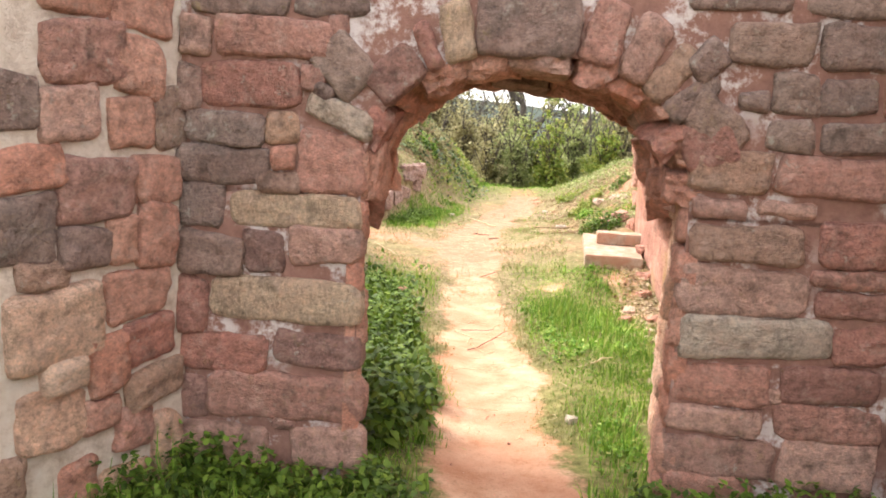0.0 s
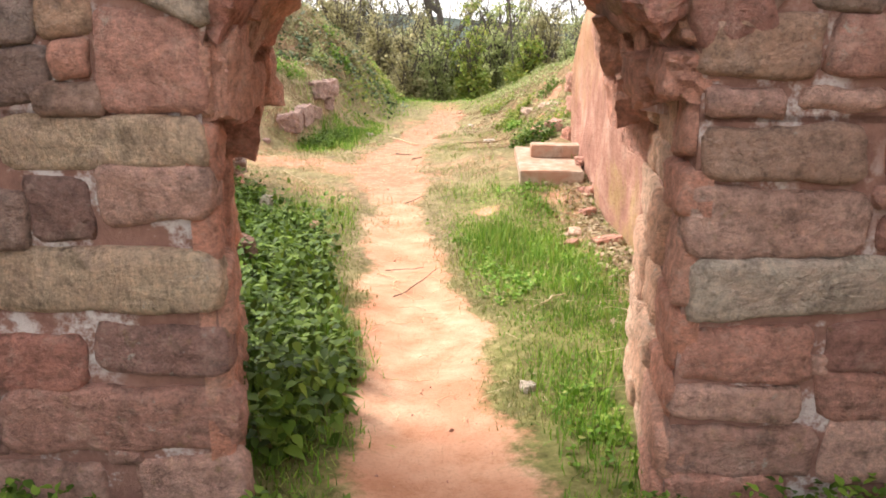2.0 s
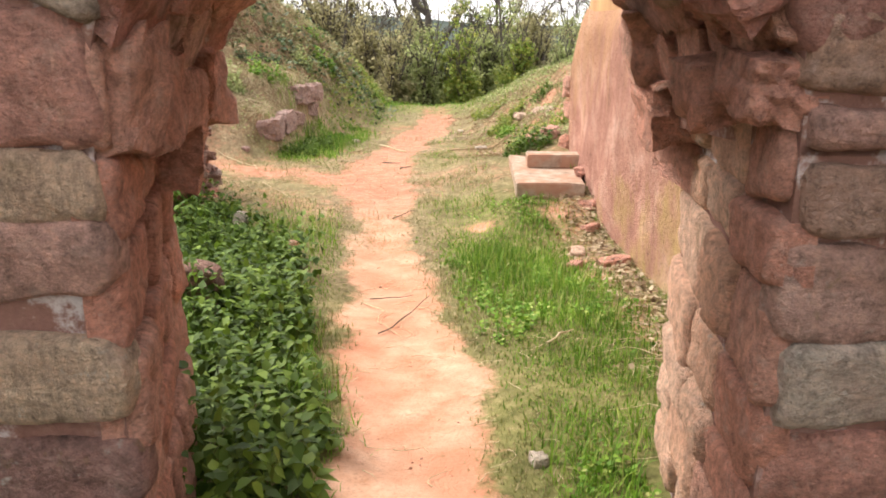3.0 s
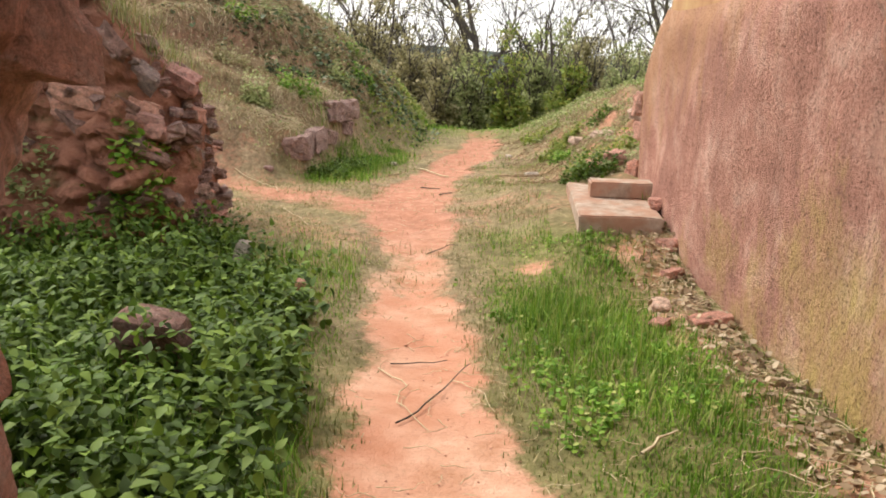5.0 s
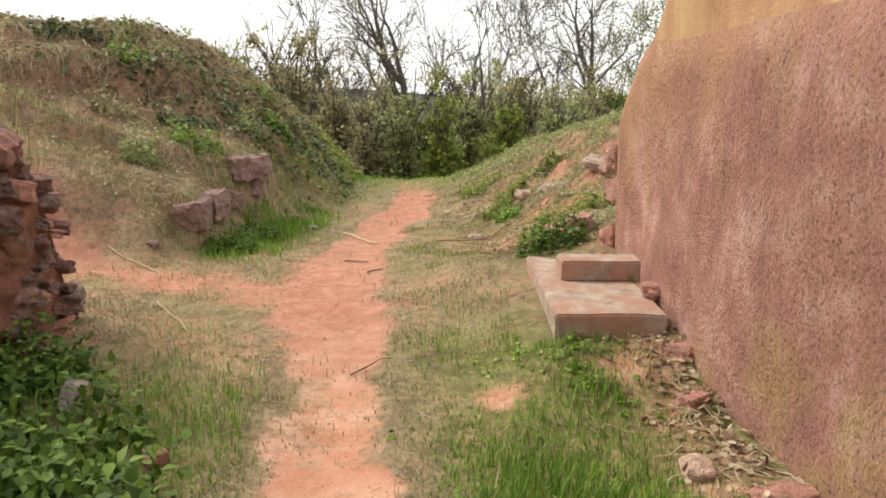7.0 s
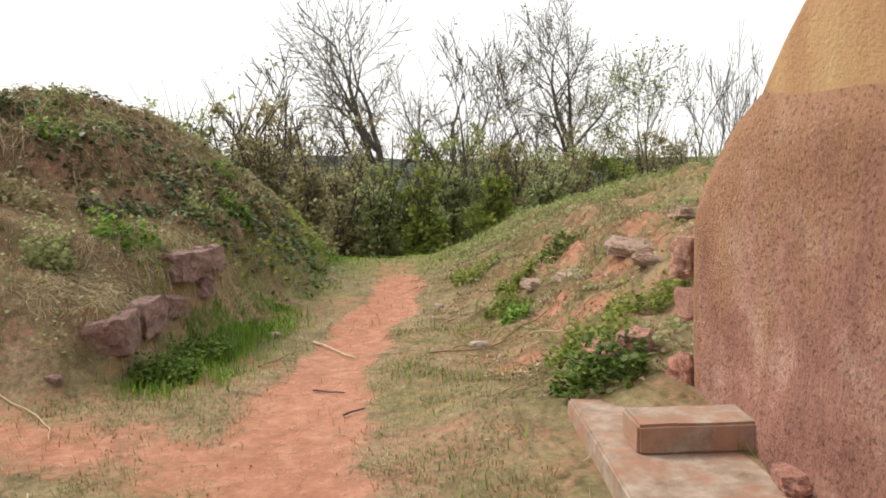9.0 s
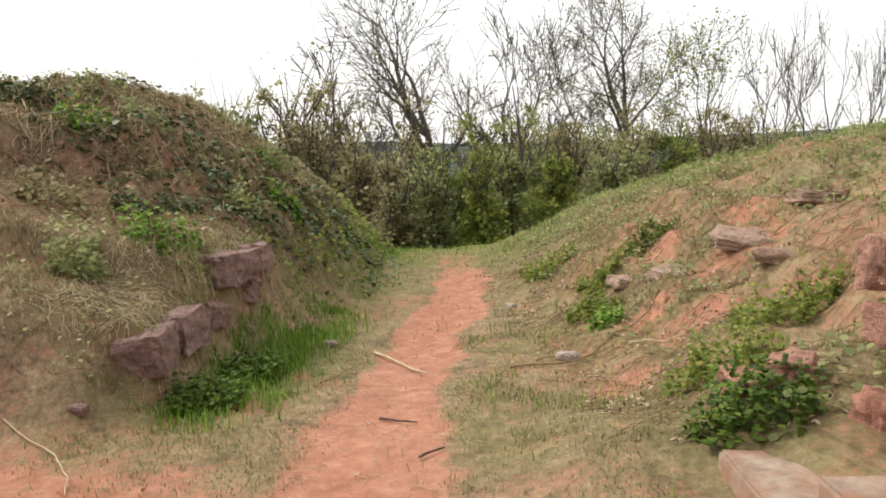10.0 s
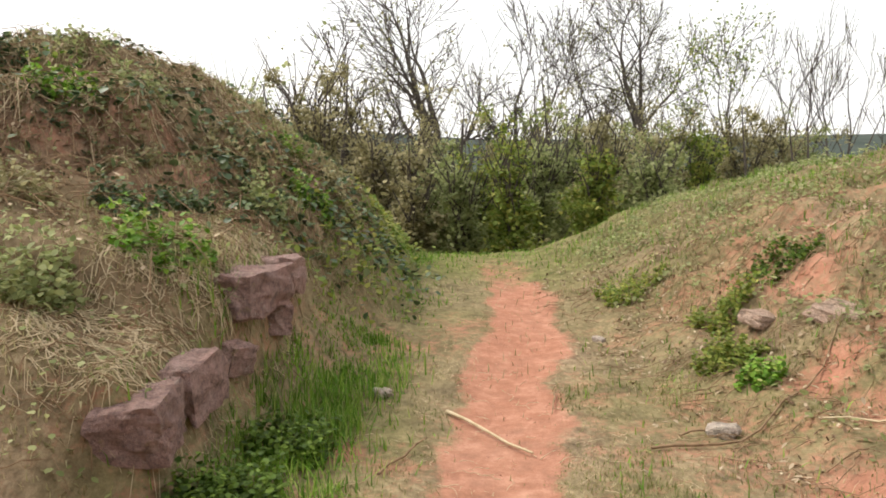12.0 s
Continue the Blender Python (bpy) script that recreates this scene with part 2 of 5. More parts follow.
NETTLE = leaf_material("nettle_leaf", [(0, (0.04, 0.075, 0.009)), (0.5, (0.085, 0.15, 0.017)), (1, (0.18, 0.265, 0.036))], 0.6)
BRIGHT = leaf_material("yellow_green_leaf", [(0, (0.14, 0.21, 0.04)), (0.6, (0.26, 0.32, 0.06)), (1, (0.42, 0.40, 0.10))], 0.6, 0.4)
IVY = leaf_material("ivy_leaf", [(0, (0.035, 0.065, 0.025)), (0.6, (0.08, 0.125, 0.045)), (1, (0.18, 0.22, 0.09))], 0.45, 0.1)
TREELEAF = leaf_material("spring_leaf", [(0, (0.15, 0.16, 0.06)), (0.5, (0.25, 0.26, 0.10)), (1, (0.36, 0.33, 0.15))])
SHRUBLEAF = leaf_material("shrub_leaf", [(0, (0.19, 0.23, 0.085)), (0.5, (0.33, 0.37, 0.15)), (1, (0.48, 0.50, 0.25))], 0.6, 0.5)
OLIVE = leaf_material("olive_brown_leaf", [(0, (0.21, 0.19, 0.085)), (0.5, (0.35, 0.32, 0.16)), (1, (0.50, 0.45, 0.27))], 0.6, 0.5)
LITTER = leaf_material("dead_leaf", [(0, (0.16, 0.10, 0.06)), (0.5, (0.32, 0.23, 0.14)), (1, (0.54, 0.44, 0.31))], 0.85, 0.05)
BARK = bark_material("dark_bark", (0.055, 0.046, 0.04), (0.13, 0.11, 0.095))
TWIG = bark_material("dry_twig", (0.16, 0.10, 0.06), (0.36, 0.25, 0.15))
STALK = bark_material("pale_stalk", (0.42, 0.33, 0.20), (0.60, 0.50, 0.34))


# ---- mesh helpers ----
def mesh_of(name, verts, faces, material, smooth=True):
    me = bpy.data.meshes.new(name)
    me.from_pydata([tuple(v) for v in verts], [], [tuple(f) for f in faces])
    me.materials.append(material)
    me.polygons.foreach_set("use_smooth", [smooth] * len(me.polygons))
    me.update()
    return me


def quick_mesh(name, verts, quads, material, smooth=True):
    """A mesh of equal-sided faces from arrays."""
    verts, quads = np.asarray(verts, np.float32), np.asarray(quads, np.int32)
    me = bpy.data.meshes.new(name)
    n, k = quads.shape
    me.vertices.add(len(verts))
    me.vertices.foreach_set("co", verts.ravel())
    me.loops.add(n * k)
    me.loops.foreach_set("vertex_index", quads.ravel())
    me.polygons.add(n)
    me.polygons.foreach_set("loop_start", np.arange(n, dtype=np.int32) * k)
    me.polygons.foreach_set("use_smooth", np.full(n, smooth))
    me.materials.append(material)
    me.update(calc_edges=True)
    return me


def part(name, me, parent, m=None, label=""):
    ob = new(name, me)
    ob.parent = parent
    if m is not None:
        ob.matrix_basis = m
    return tagged(ob, label)


def empty(name, m, label, category, group="", kind=""):
    ob = new(name)
    ob.matrix_basis = m
    return tagged(ob, label, category, group, kind)


def face_stone(w, h, proud, material, seed, rough=0.012):
    """A rough ashlar block: flat dressed face, tight worn arrises, uneven outline; local x along, y out, z up."""
    r = np.random.default_rng(seed)
    off = Vector((seed * 1.7, seed * 0.9, 0))
    cj = r.normal(0, 1, (4, 2)) * (min(w, h) * 0.06)
    power = r.uniform(6, 16)
    tx, tz = r.normal(0, 0.03), r.normal(0, 0.05)
    K = int(min(max(2 * (w + h) / 0.034, 20), 52))
    outline = []
    for k in range(K):
        t = (k + 0.5) / K * 2 * (w + h)
        if t < w:
            a, c = 2 * t / w - 1, -1
        elif t < w + h:
            a, c = 1, 2 * (t - w) / h - 1
        elif t < 2 * w + h:
            a, c = 1 - 2 * (t - w - h) / w, 1
        else:
            a, c = -1, 1 - 2 * (t - 2 * w - h) / h
        g = (abs(a) ** power + abs(c) ** power) ** (-1 / power)
        a, c = a * g, c * g
        q = [(1 - a) * (1 - c) / 4, (1 + a) * (1 - c) / 4, (1 + a) * (1 + c) / 4, (1 - a) * (1 + c) / 4]
        x = a * w / 2 + sum(i * p[0] for i, p in zip(q, cj))
        z = c * h / 2 + sum(i * p[1] for i, p in zip(q, cj))
        q3 = Vector((x * 13, z * 13, 0)) + off
        x += 0.012 * noise.noise(q3 + Vector((7, 0, 3))) + 0.005 * noise.noise(q3 * 3.3)
        z += 0.014 * noise.noise(q3 * 0.8 + Vector((0, 5, 9))) + 0.005 * noise.noise(q3 * 3.1 + Vector((3, 0, 0)))
        outline.append((x, z))
    rings = [(0.0, 1.0, 0.25), (0.007, 1.0, 0.74), (0.020, 1.0, 0.97), (0.020, 0.68, 1.0), (0.020, 0.34, 1.0)]
    verts, faces = [], []
    for inset, shrink, depth in rings:
        for x, z in outline:
            x, z = x * (1 - 2 * inset / w) * shrink, z * (1 - 2 * inset / h) * shrink
            q3 = Vector((x * 8, z * 15, 0)) + off
            d = proud * depth + rough * 0.9 * noise.fractal(q3, 1.0, 2.0, 4) + 0.006 * noise.noise(Vector((x * 5, z * 48, 2)) + off) + (tx * x + tz * z)
            verts.append((x, d, z))
    verts.append((0, proud, 0))
    base = len(verts)
    verts += [(x * 1.01, -0.05, z * 1.01) for x, z in outline]
    for k in range(K):
        n = (k + 1) % K
        for j in range(len(rings) - 1):
            faces.append((j * K + n, j * K + k, (j + 1) * K + k, (j + 1) * K + n))
        j = len(rings) - 1
        faces.append((j * K + n, j * K + k, base - 1))
        faces.append((k, n, base + n, base + k))
    return mesh_of("stone", verts, faces, material)


def rock_mesh(name, size, material, seed, n=4, jag=0.16, boxy=0.55):
    """A broken block: a subdivided cube, part rounded, roughened."""
    bm = bmesh.new()
    bmesh.ops.create_cube(bm, size=2)
    bmesh.ops.subdivide_edges(bm, edges=bm.edges[:], cuts=n - 1, use_grid_fill=True)
    off = Vector((seed * 3.7, seed * 1.3, seed * 2.1))
    for v in bm.verts:
        p = v.co.copy()
        s = p.normalized() * 1.2
        p = p.lerp(s, 1 - boxy)
        f = 1 + jag * 2 * (noise.fractal(p * 0.9 + off, 1.0, 2.0, 3) * 0.5) + jag * 0.5 * noise.noise(p * 2.7 + off)
        v.co = Vector((p.x * size[0], p.y * size[1], p.z * size[2])) * 0.5 * f
    me = bpy.data.meshes.new(name)
    bm.to_mesh(me)
    bm.free()
    me.materials.append(material)
    return me


def scatter(name, tv, tf, locs, rots, scales, material, smooth=True):
    """Copies of one small template joined into one mesh; rots: m x 3 x 3."""
    tv, tf = np.asarray(tv, float), np.asarray(tf, int)
    m, k = len(locs), len(tv)
    v = np.einsum("mij,mkj->mki", rots, tv[None] * np.asarray(scales).reshape(m, -1)[:, None, :]) + np.asarray(locs)[:, None, :]
    f = tf[None] + (np.arange(m) * k)[:, None, None]
    return quick_mesh(name, v.reshape(-1, 3), f.reshape(-1, tf.shape[1]), material, smooth)


def turns(yaw, pitch, roll=None):
    """Rotation matrices Rz(yaw) Rx(pitch) Ry(roll)."""
    m = len(yaw)
    roll = np.zeros(m) if roll is None else roll
    cy, sy, cp, sp, cr, sr = np.cos(yaw), np.sin(yaw), np.cos(pitch), np.sin(pitch), np.cos(roll), np.sin(roll)
    z, o = np.zeros(m), np.ones(m)
    A = np.stack([cy, -sy, z, sy, cy, z, z, z, o], 1).reshape(m, 3, 3)
    B = np.stack([o, z, z, z, cp, -sp, z, sp, cp], 1).reshape(m, 3, 3)
    C = np.stack([cr, z, sr, z, o, z, -sr, z, cr], 1).reshape(m, 3, 3)
    return A @ B @ C


def tube(points, radii, sides=6):
    """Vertices and faces of a tapered tube along points."""
    V, F = [], []
    P = [Vector(p) for p in points]
    for i, p in enumerate(P):
        d = (P[min(i + 1, len(P) - 1)] - P[max(i - 1, 0)]).normalized()
        a = d.cross(Vector((0.31, 0.77, 0.55))).normalized()
        c = d.cross(a)
        for s in range(sides):
            t = 2 * math.pi * s / sides
            V.append(p + (a * math.cos(t) + c * math.sin(t)) * radii[i])
    for i in range(len(P) - 1):
        for s in range(sides):
            q = i * sides
            F.append((q + s, q + (s + 1) % sides, q + sides + (s + 1) % sides, q + sides + s))
    return V, F


def joined_tubes(name, list_of, material, sides=5):
    V, F = [], []
    for pts, rad in list_of:
        v, f = tube(pts, rad, sides)
        o = len(V)
        V += v
        F += [tuple(i + o for i in q) for q in f]
    return quick_mesh(name, [tuple(v) for v in V], F, material)


# ---- the lie of the land ----
def curve(v, xs, ys):
    return np.interp(v, xs, ys)


def sstep(a, b, v):
    t = np.clip((v - a) / (b - a), 0, 1)
    return t * t * (3 - 2 * t)


def wobble(x, y, s, seed=0.0):
    """Smooth cheap relief in -1..1."""
    return (np.sin(x * s * 1.31 + seed + 1.7 * np.sin(y * s * 0.77 + seed)) + np.sin(y * s * 1.13 - seed * 1.9 + 1.3 * np.sin(x * s * 0.91 + 2.1))
            + 0.6 * np.sin((x + y) * s * 2.3 + seed * 3 + np.sin((x - y) * s * 1.9))) / 2.6


def path_mid(y):
    return curve(y, [-3, 3.1, 5.4, 6.3, 7.1, 7.8, 8.6, 9.7, 11.3, 12, 13.1, 13.8, 14.5, 15.2, 16.8, 17.5, 19.3, 21, 24], [0.32, 0.35, 0.42, 0.41, 0.45, 0.42, 0.45, 0.475, 0.52, 0.58, 0.85, 1.02, 1.16, 1.46, 1.92, 2.06, 2.2, 2.28, 2.5])


def path_half(y):
    return curve(y, [-3, 3, 5.4, 6.3, 7.1, 7.8, 8.6, 9.7, 11.3, 12, 13.1, 14.5, 16.8, 18.5, 21], [0.28, 0.29, 0.34, 0.35, 0.29, 0.25, 0.28, 0.38, 0.46, 0.48, 0.36, 0.38, 0.38, 0.34, 0.28])


def level(y):
    return curve(y, [-6, 0, 3.1, 4.1, 5.5, 7, 8, 11, 13.4, 15, 20, 21.5, 24, 32, 45, 60, 120], [0.12, 0.08, -0.02, -0.11, -0.20, -0.31, -0.33, -0.28, -0.36, -0.38, -0.32, -0.42, -0.9, -1.8, -2.6, -4, -13])


def mound_edge(y):
    return curve(y, [10, 12.2, 12.7, 13.1, 14.5, 17, 19.5, 22, 30], [-1.2, -0.95, -0.75, -0.55, -0.12, 0.62, 1.05, 1.3, 1.6])


def slope_edge(y):
    return curve(y, [4, 7, 9, 10, 11, 13, 15, 17, 20, 24], [3.2, 2.6, 2.25, 2.05, 2.1, 2.4, 2.4, 2.55, 3.0, 3.6])


def revet(y):
    """The line of the old stone blocks that hold the terrace."""
    return curve(y, [12.7, 13.03, 13.62, 14.0, 14.6, 15.1, 15.6], [-0.80, -0.72, -0.62, -0.52, -0.36, -0.25, -0.15])


def bank_of(x, y):
    """Height of the mound over the path, with a scarp under its brow."""
    d = mound_edge(y) - x
    rise = curve(d, [-0.3, 0, 0.3, 0.75, 1.2, 2.0, 3.0, 6, 12], [0, 0.06, 0.45, 1.05, 1.52, 2.14, 2.58, 2.8, 2.6])
    fade = curve(y, [12.0, 12.5, 13, 14, 15, 16, 18, 21, 26, 40], [0, 0.22, 0.42, 0.58, 0.74, 0.88, 1, 0.95, 0.6, 0])
    b = fade * rise * (1 + 0.07 * wobble(x, y, 2.4, 1.0) + 0.03 * wobble(x, y, 7, 2.0))
    ledge = 0.085 * np.sin(b * 6.283 / 0.46 + 0.9 * wobble(x, y, 1.3, 2.0)) * sstep(0.1, 0.4, b) * (1 - sstep(16, 17.5, y)) * sstep(0.3, 0.7, d)
    brow = curve(b, [0, 1.45, 1.72, 1.98, 2.3, 2.9], [0, 1.38, 1.52, 2.08, 2.38, 2.9])
    return b + (brow - b) * sstep(-0.9, -1.7, x + 0.3 * wobble(x, y, 1.6, 0.5)) + ledge, d, fade


def land(x, y):
    x, y = np.asarray(x, float), np.asarray(y, float)
    z = level(y)
    z = z - 0.045 * np.exp(-((x - path_mid(y)) / np.maximum(path_half(y), 0.1)) ** 2) * (y < 22)
    bank, d, fade = bank_of(x, y)
    z = z + bank + 0.07 * sstep(0.2, 1, d) * fade * wobble(x, y, 4.5, 5.0) + 0.035 * sstep(0.3, 0.8, d) * fade * wobble(x, y, 11, 3.0)
    e = x - slope_edge(y)
    rise2 = curve(e, [-0.2, 0, 0.6, 1.1, 1.6, 2.5, 3.5, 6, 12], [0, 0.03, 0.30, 0.58, 0.95, 1.25, 1.55, 1.85, 2.0])
    fade2 = curve(y, [8, 9, 10, 11, 17, 20, 24, 34], [0, 0.35, 0.8, 1, 1, 0.75, 0.5, 0])
    slope = fade2 * rise2 * (1 + 0.06 * wobble(x, y, 3.1, 3.0))
    slope = slope + 0.05 * np.sin(slope * 6.283 / 0.33 + 1.4 * wobble(x, y, 1.5, 4.0)) * sstep(0.06, 0.25, slope) * sstep(10.8, 12, y) * (1 - sstep(16.5, 18.5, y))
    z = z + slope + 0.06 * sstep(0.2, 1, e) * fade2 * wobble(x, y, 5.5, 8.0) + 0.03 * sstep(0.1, 0.8, e) * fade2 * wobble(x, y, 11, 1.0)
    # the ground left of the path lifts gently behind the arch
    z = z + 0.10 * sstep(-0.4, -2.5, x) * sstep(4, 6, y) * (1 - sstep(11, 13, y))
    z = z + 0.012 * wobble(x, y, 5, 4.0) + 0.004 * wobble(x, y, 16, 6.0)
    z = z + 0.18 * sstep(1.25, 1.85, x) * sstep(7.9, 8.9, y) * (1 - sstep(11, 12.5, y)) * (1 - sstep(0.2, 1.2, e))
    # terrace of earth held by the old stone blocks
    rx = revet(y) - x
    near = sstep(0.45, 0.25, rx)
    w = (near * sstep(12.80, 12.92, y) + (1 - near) * sstep(12.2, 13.3, y)) * (1 - sstep(15.0, 16.2, y)) * sstep(0.02, 0.10, rx)
    top = 0.21 + 0.05 * (y - 12.8) - 0.10 * sstep(0.30, 0.10, rx) + 0.26 * sstep(13.65, 13.95, y) + 0.30 * np.clip(rx, 0, 2.6) + 0.035 * wobble(x, y, 3.6, 1.4)
    z = z * (1 - w) + np.maximum(z, top) * w
    # hills across the valley
    far = sstep(140, 420, np.hypot(x, y - 10)) * sstep(60, 200, np.hypot(x, y - 10))
    z = z + far * (15.5 + 4 * np.sin(x * 0.011 + 1) + 3 * np.sin(x * 0.027 + y * 0.004))
    return z


def soil_at(x, y):
    """How bare the earth is, 0 to 1."""
    x, y = np.asarray(x, float), np.asarray(y, float)
    d = np.abs(x - path_mid(y) + 0.10 * wobble(x, y, 2.6, 2.2) + 0.06 * wobble(x, y, 8.5, 1.2)) / path_half(y)
    s = 1 - sstep(0.62, 1.25, d)
    gap = sstep(7.6, 8.2, y) * (1 - sstep(8.9, 9.4, y))
    s = s * (1 - 0.42 * gap * (0.8 + 0.4 * wobble(x, y, 4.3, 2.0))) * (1 - 0.55 * sstep(17.5, 19, y)) * (1 - sstep(19, 22, y))
    branch = np.exp(-((y - 10.75 + 0.62 * (x - 0.2)) / 0.72) ** 2) * sstep(0.9, 0.2, x)
    s = np.maximum(s, branch * (0.72 + 0.22 * wobble(x, y, 3.4, 5.2)))
    for cx, cy, r in ((2.35, 12.4, 0.40), (3.1, 12.9, 0.45), (3.9, 13.6, 0.55), (1.35, 8.5, 0.2), (-0.28, 12.75, 0.26), (0.0, 13.5, 0.2), (4.4, 14.2, 0.5), (3.0, 13.6, 0.35), (3.6, 14.7, 0.4), (2.05, 8.5, 0.22), (2.0, 7.4, 0.2)):
        s = np.maximum(s, 0.74 * np.exp(-(((x - cx) / r) ** 2 + ((y - cy) / (r * 0.8)) ** 2) ** 1.5))
    litter = np.exp(-((x - (1.93 + 0.12 * (y - 4.1)) + 0.25) / 0.28) ** 2) * sstep(4.2, 5, y) * (1 - sstep(8.8, 9.6, y))
    mottle = (0.30 + 0.10 * sstep(-0.3, 0.5, x - slope_edge(y))) * sstep(6.5, 9.5, y) * (1 - sstep(16, 19, y)) * (0.75 + 0.6 * wobble(x, y, 1.9, 3.8))
    scarp = 0.35 * np.exp(-((bank_of(x, y)[0] - 1.8) / 0.22) ** 2) * sstep(-1.0, -1.8, x) * (y > 13) * (y < 19)
    return np.maximum.reduce([s, 0.5 * litter, mottle, scarp])


def dry_at(x, y):
    x, y = np.asarray(x, float), np.asarray(y, float)
    d = mound_edge(y) - x
    m = sstep(0.15, 0.5, d) * curve(y, [11.5, 12.2, 17, 20], [0.3, 0.85, 0.75, 0.35])
    e = x - slope_edge(y)
    r = sstep(-0.3, 0.6, e) * curve(y, [9, 11, 16, 19], [0.5, 0.7, 0.6, 0.25])
    p = 0.75 * np.exp(-((np.abs(x - path_mid(y)) - path_half(y)) / 0.45) ** 2) * sstep(4.5, 8.0, y) * (1 - sstep(15, 18, y))
    return np.clip(np.maximum.reduce([m, r, p, 0.55 * sstep(8, 10.5, y) * (1 - sstep(17, 20, y))]) + 0.25 * wobble(x, y, 2.2, 9.0), 0, 1)


def humus_at(x, y):
    d = mound_edge(y) - x
    scarp = np.exp(-((bank_of(x, y)[0] - 1.8) / 0.25) ** 2) * sstep(-1.0, -1.8, x) * (y > 13)
    return np.clip(np.maximum(sstep(0.25, 0.8, d) * sstep(13.2, 15.0, y) * (0.6 + 0.6 * wobble(x, y, 2.3, 7.7)), scarp), 0, 1)


def axis(lo, hi, step, reach):
    mid = np.arange(lo, hi + step / 2, step)
    out, s, a = [], step, 0.0
    while a < reach:
        s = min(s * 1.35, 60)
        a += s
        out.append(a)
    out = np.array(out)
    return np.concatenate([lo - out[::-1], mid, hi + out])


gx, gy = axis(-5, 7, 0.07, 1500), axis(-1, 24, 0.08, 1500)
X, Y = np.meshgrid(gx, gy)
Z = land(X, Y)
ni, nj = len(gx), len(gy)
ii, jj = np.meshgrid(np.arange(ni - 1), np.arange(nj - 1))
q0 = (jj * ni + ii).ravel()
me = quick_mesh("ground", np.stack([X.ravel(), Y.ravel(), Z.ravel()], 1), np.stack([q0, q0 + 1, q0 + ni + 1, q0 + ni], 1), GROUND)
cover = np.zeros((ni * nj, 4), np.float32)
cover[:, 0] = soil_at(X, Y).ravel()
cover[:, 1] = dry_at(X, Y).ravel()
cover[:, 2] = (sstep(8.2, 10.2, Y) * 0.8).ravel()
cover[:, 3] = humus_at(X, Y).ravel()
me.attributes.new("cover", "FLOAT_COLOR", "POINT").data.foreach_set("color", cover.ravel())
ground = tagged(new("ground", me), "trodden red sandy footpath through grass and earth banks", "ground", kind="structure")


def on_land(x, y, dz=0.0):
    return (x, y, float(land(x, y)) + dz)


# ---- the arched wall ----
AO, AD = Vector((0, 3.28, 0)), Vector((1, -0.11, 0)).normalized()
AN = Vector((AD.y, -AD.x, 0))            # towards the start of the walk
DEPTH, TOP = 1.1, 2.75
JAMB_A, JAMB_B = -0.58, 1.17            # the opening's sides at the back


def wall_frame(origin, along, out, u, z, tilt=0.0):
    m = Matrix((along, out, Vector((0, 0, 1)))).transposed().to_4x4()
    m.translation = origin + along * u + Vector((0, 0, z))
    return m @ Matrix.Rotation(radians(tilt), 4, "Y")


def arch_pt(k, d):
    """Point k (0..1) of the opening's edge at depth share d: along, height."""
    c, h, s, r = 0.34 - 0.025 * d, 0.655 + 0.10 * d, 1.2 - 0.07 * d, 0.605 + 0.05 * d
    a = math.pi * (1 - k)
    ca, sa = math.cos(a), math.sin(a)
    p = 2 / 2.4
    return c + h * math.copysign(abs(ca) ** p, ca), s + r * abs(sa) ** p


def arch_core():
    V, F = [], []
    SEG = 24

    def add(u, dep, z):
        p = AO + AD * u - AN * dep
        V.append((p.x, p.y, z))
        return len(V) - 1

    def box(u0, u1, b0, b1, z0, z1):
        q = [add(u0, 0, z0), add(u1, 0, z0), add(b1, DEPTH, z0), add(b0, DEPTH, z0), add(u0, 0, z1), add(u1, 0, z1), add(b1, DEPTH, z1), add(b0, DEPTH, z1)]
        for f in ((0, 1, 5, 4), (1, 2, 6, 5), (2, 3, 7, 6), (3, 0, 4, 7), (4, 5, 6, 7)):
            F.append([q[i] for i in f])

    l0, r0 = arch_pt(0, 0)[0], arch_pt(1, 0)[0]
    l1, r1 = JAMB_A, JAMB_B
    box(-1.9, l0, -1.9, l1, -0.5, 1.22)
    box(r0, 2.1, r1, 2.1, -0.5, 1.22)
    fr, bk, ft, bt = [], [], [], []
    edge = [-1.9] + [arch_pt(k / SEG, 0)[0] for k in range(SEG + 1)] + [2.1]
    for n, u in enumerate(edge):
        k = min(max((n - 1) / SEG, 0), 1)
        inside = 0 < n < len(edge) - 1
        zf, zb = (arch_pt(k, 0)[1], arch_pt(k, 1)[1]) if inside else (1.2, 1.2)
        ub = arch_pt(k, 1)[0] if inside else u
        fr.append(add(u, 0, zf)); bk.append(add(ub, DEPTH, zb))
        ft.append(add(u, 0, TOP)); bt.append(add(ub, DEPTH, TOP))
    for n in range(len(edge) - 1):
        F.append((fr[n], fr[n + 1], ft[n + 1], ft[n]))
        F.append((bk[n + 1], bk[n], bt[n], bt[n + 1]))
        F.append((fr[n + 1], fr[n], bk[n], bk[n + 1]))
        F.append((ft[n], ft[n + 1], bt[n + 1], bt[n]))
    return mesh_of("wall_arch", V, F, MORTAR, False)


wall_arch = tagged(new("wall_arch", arch_core()), "ruined red sandstone rubble wall with a round-arched gateway", "stone wall", kind="structure")

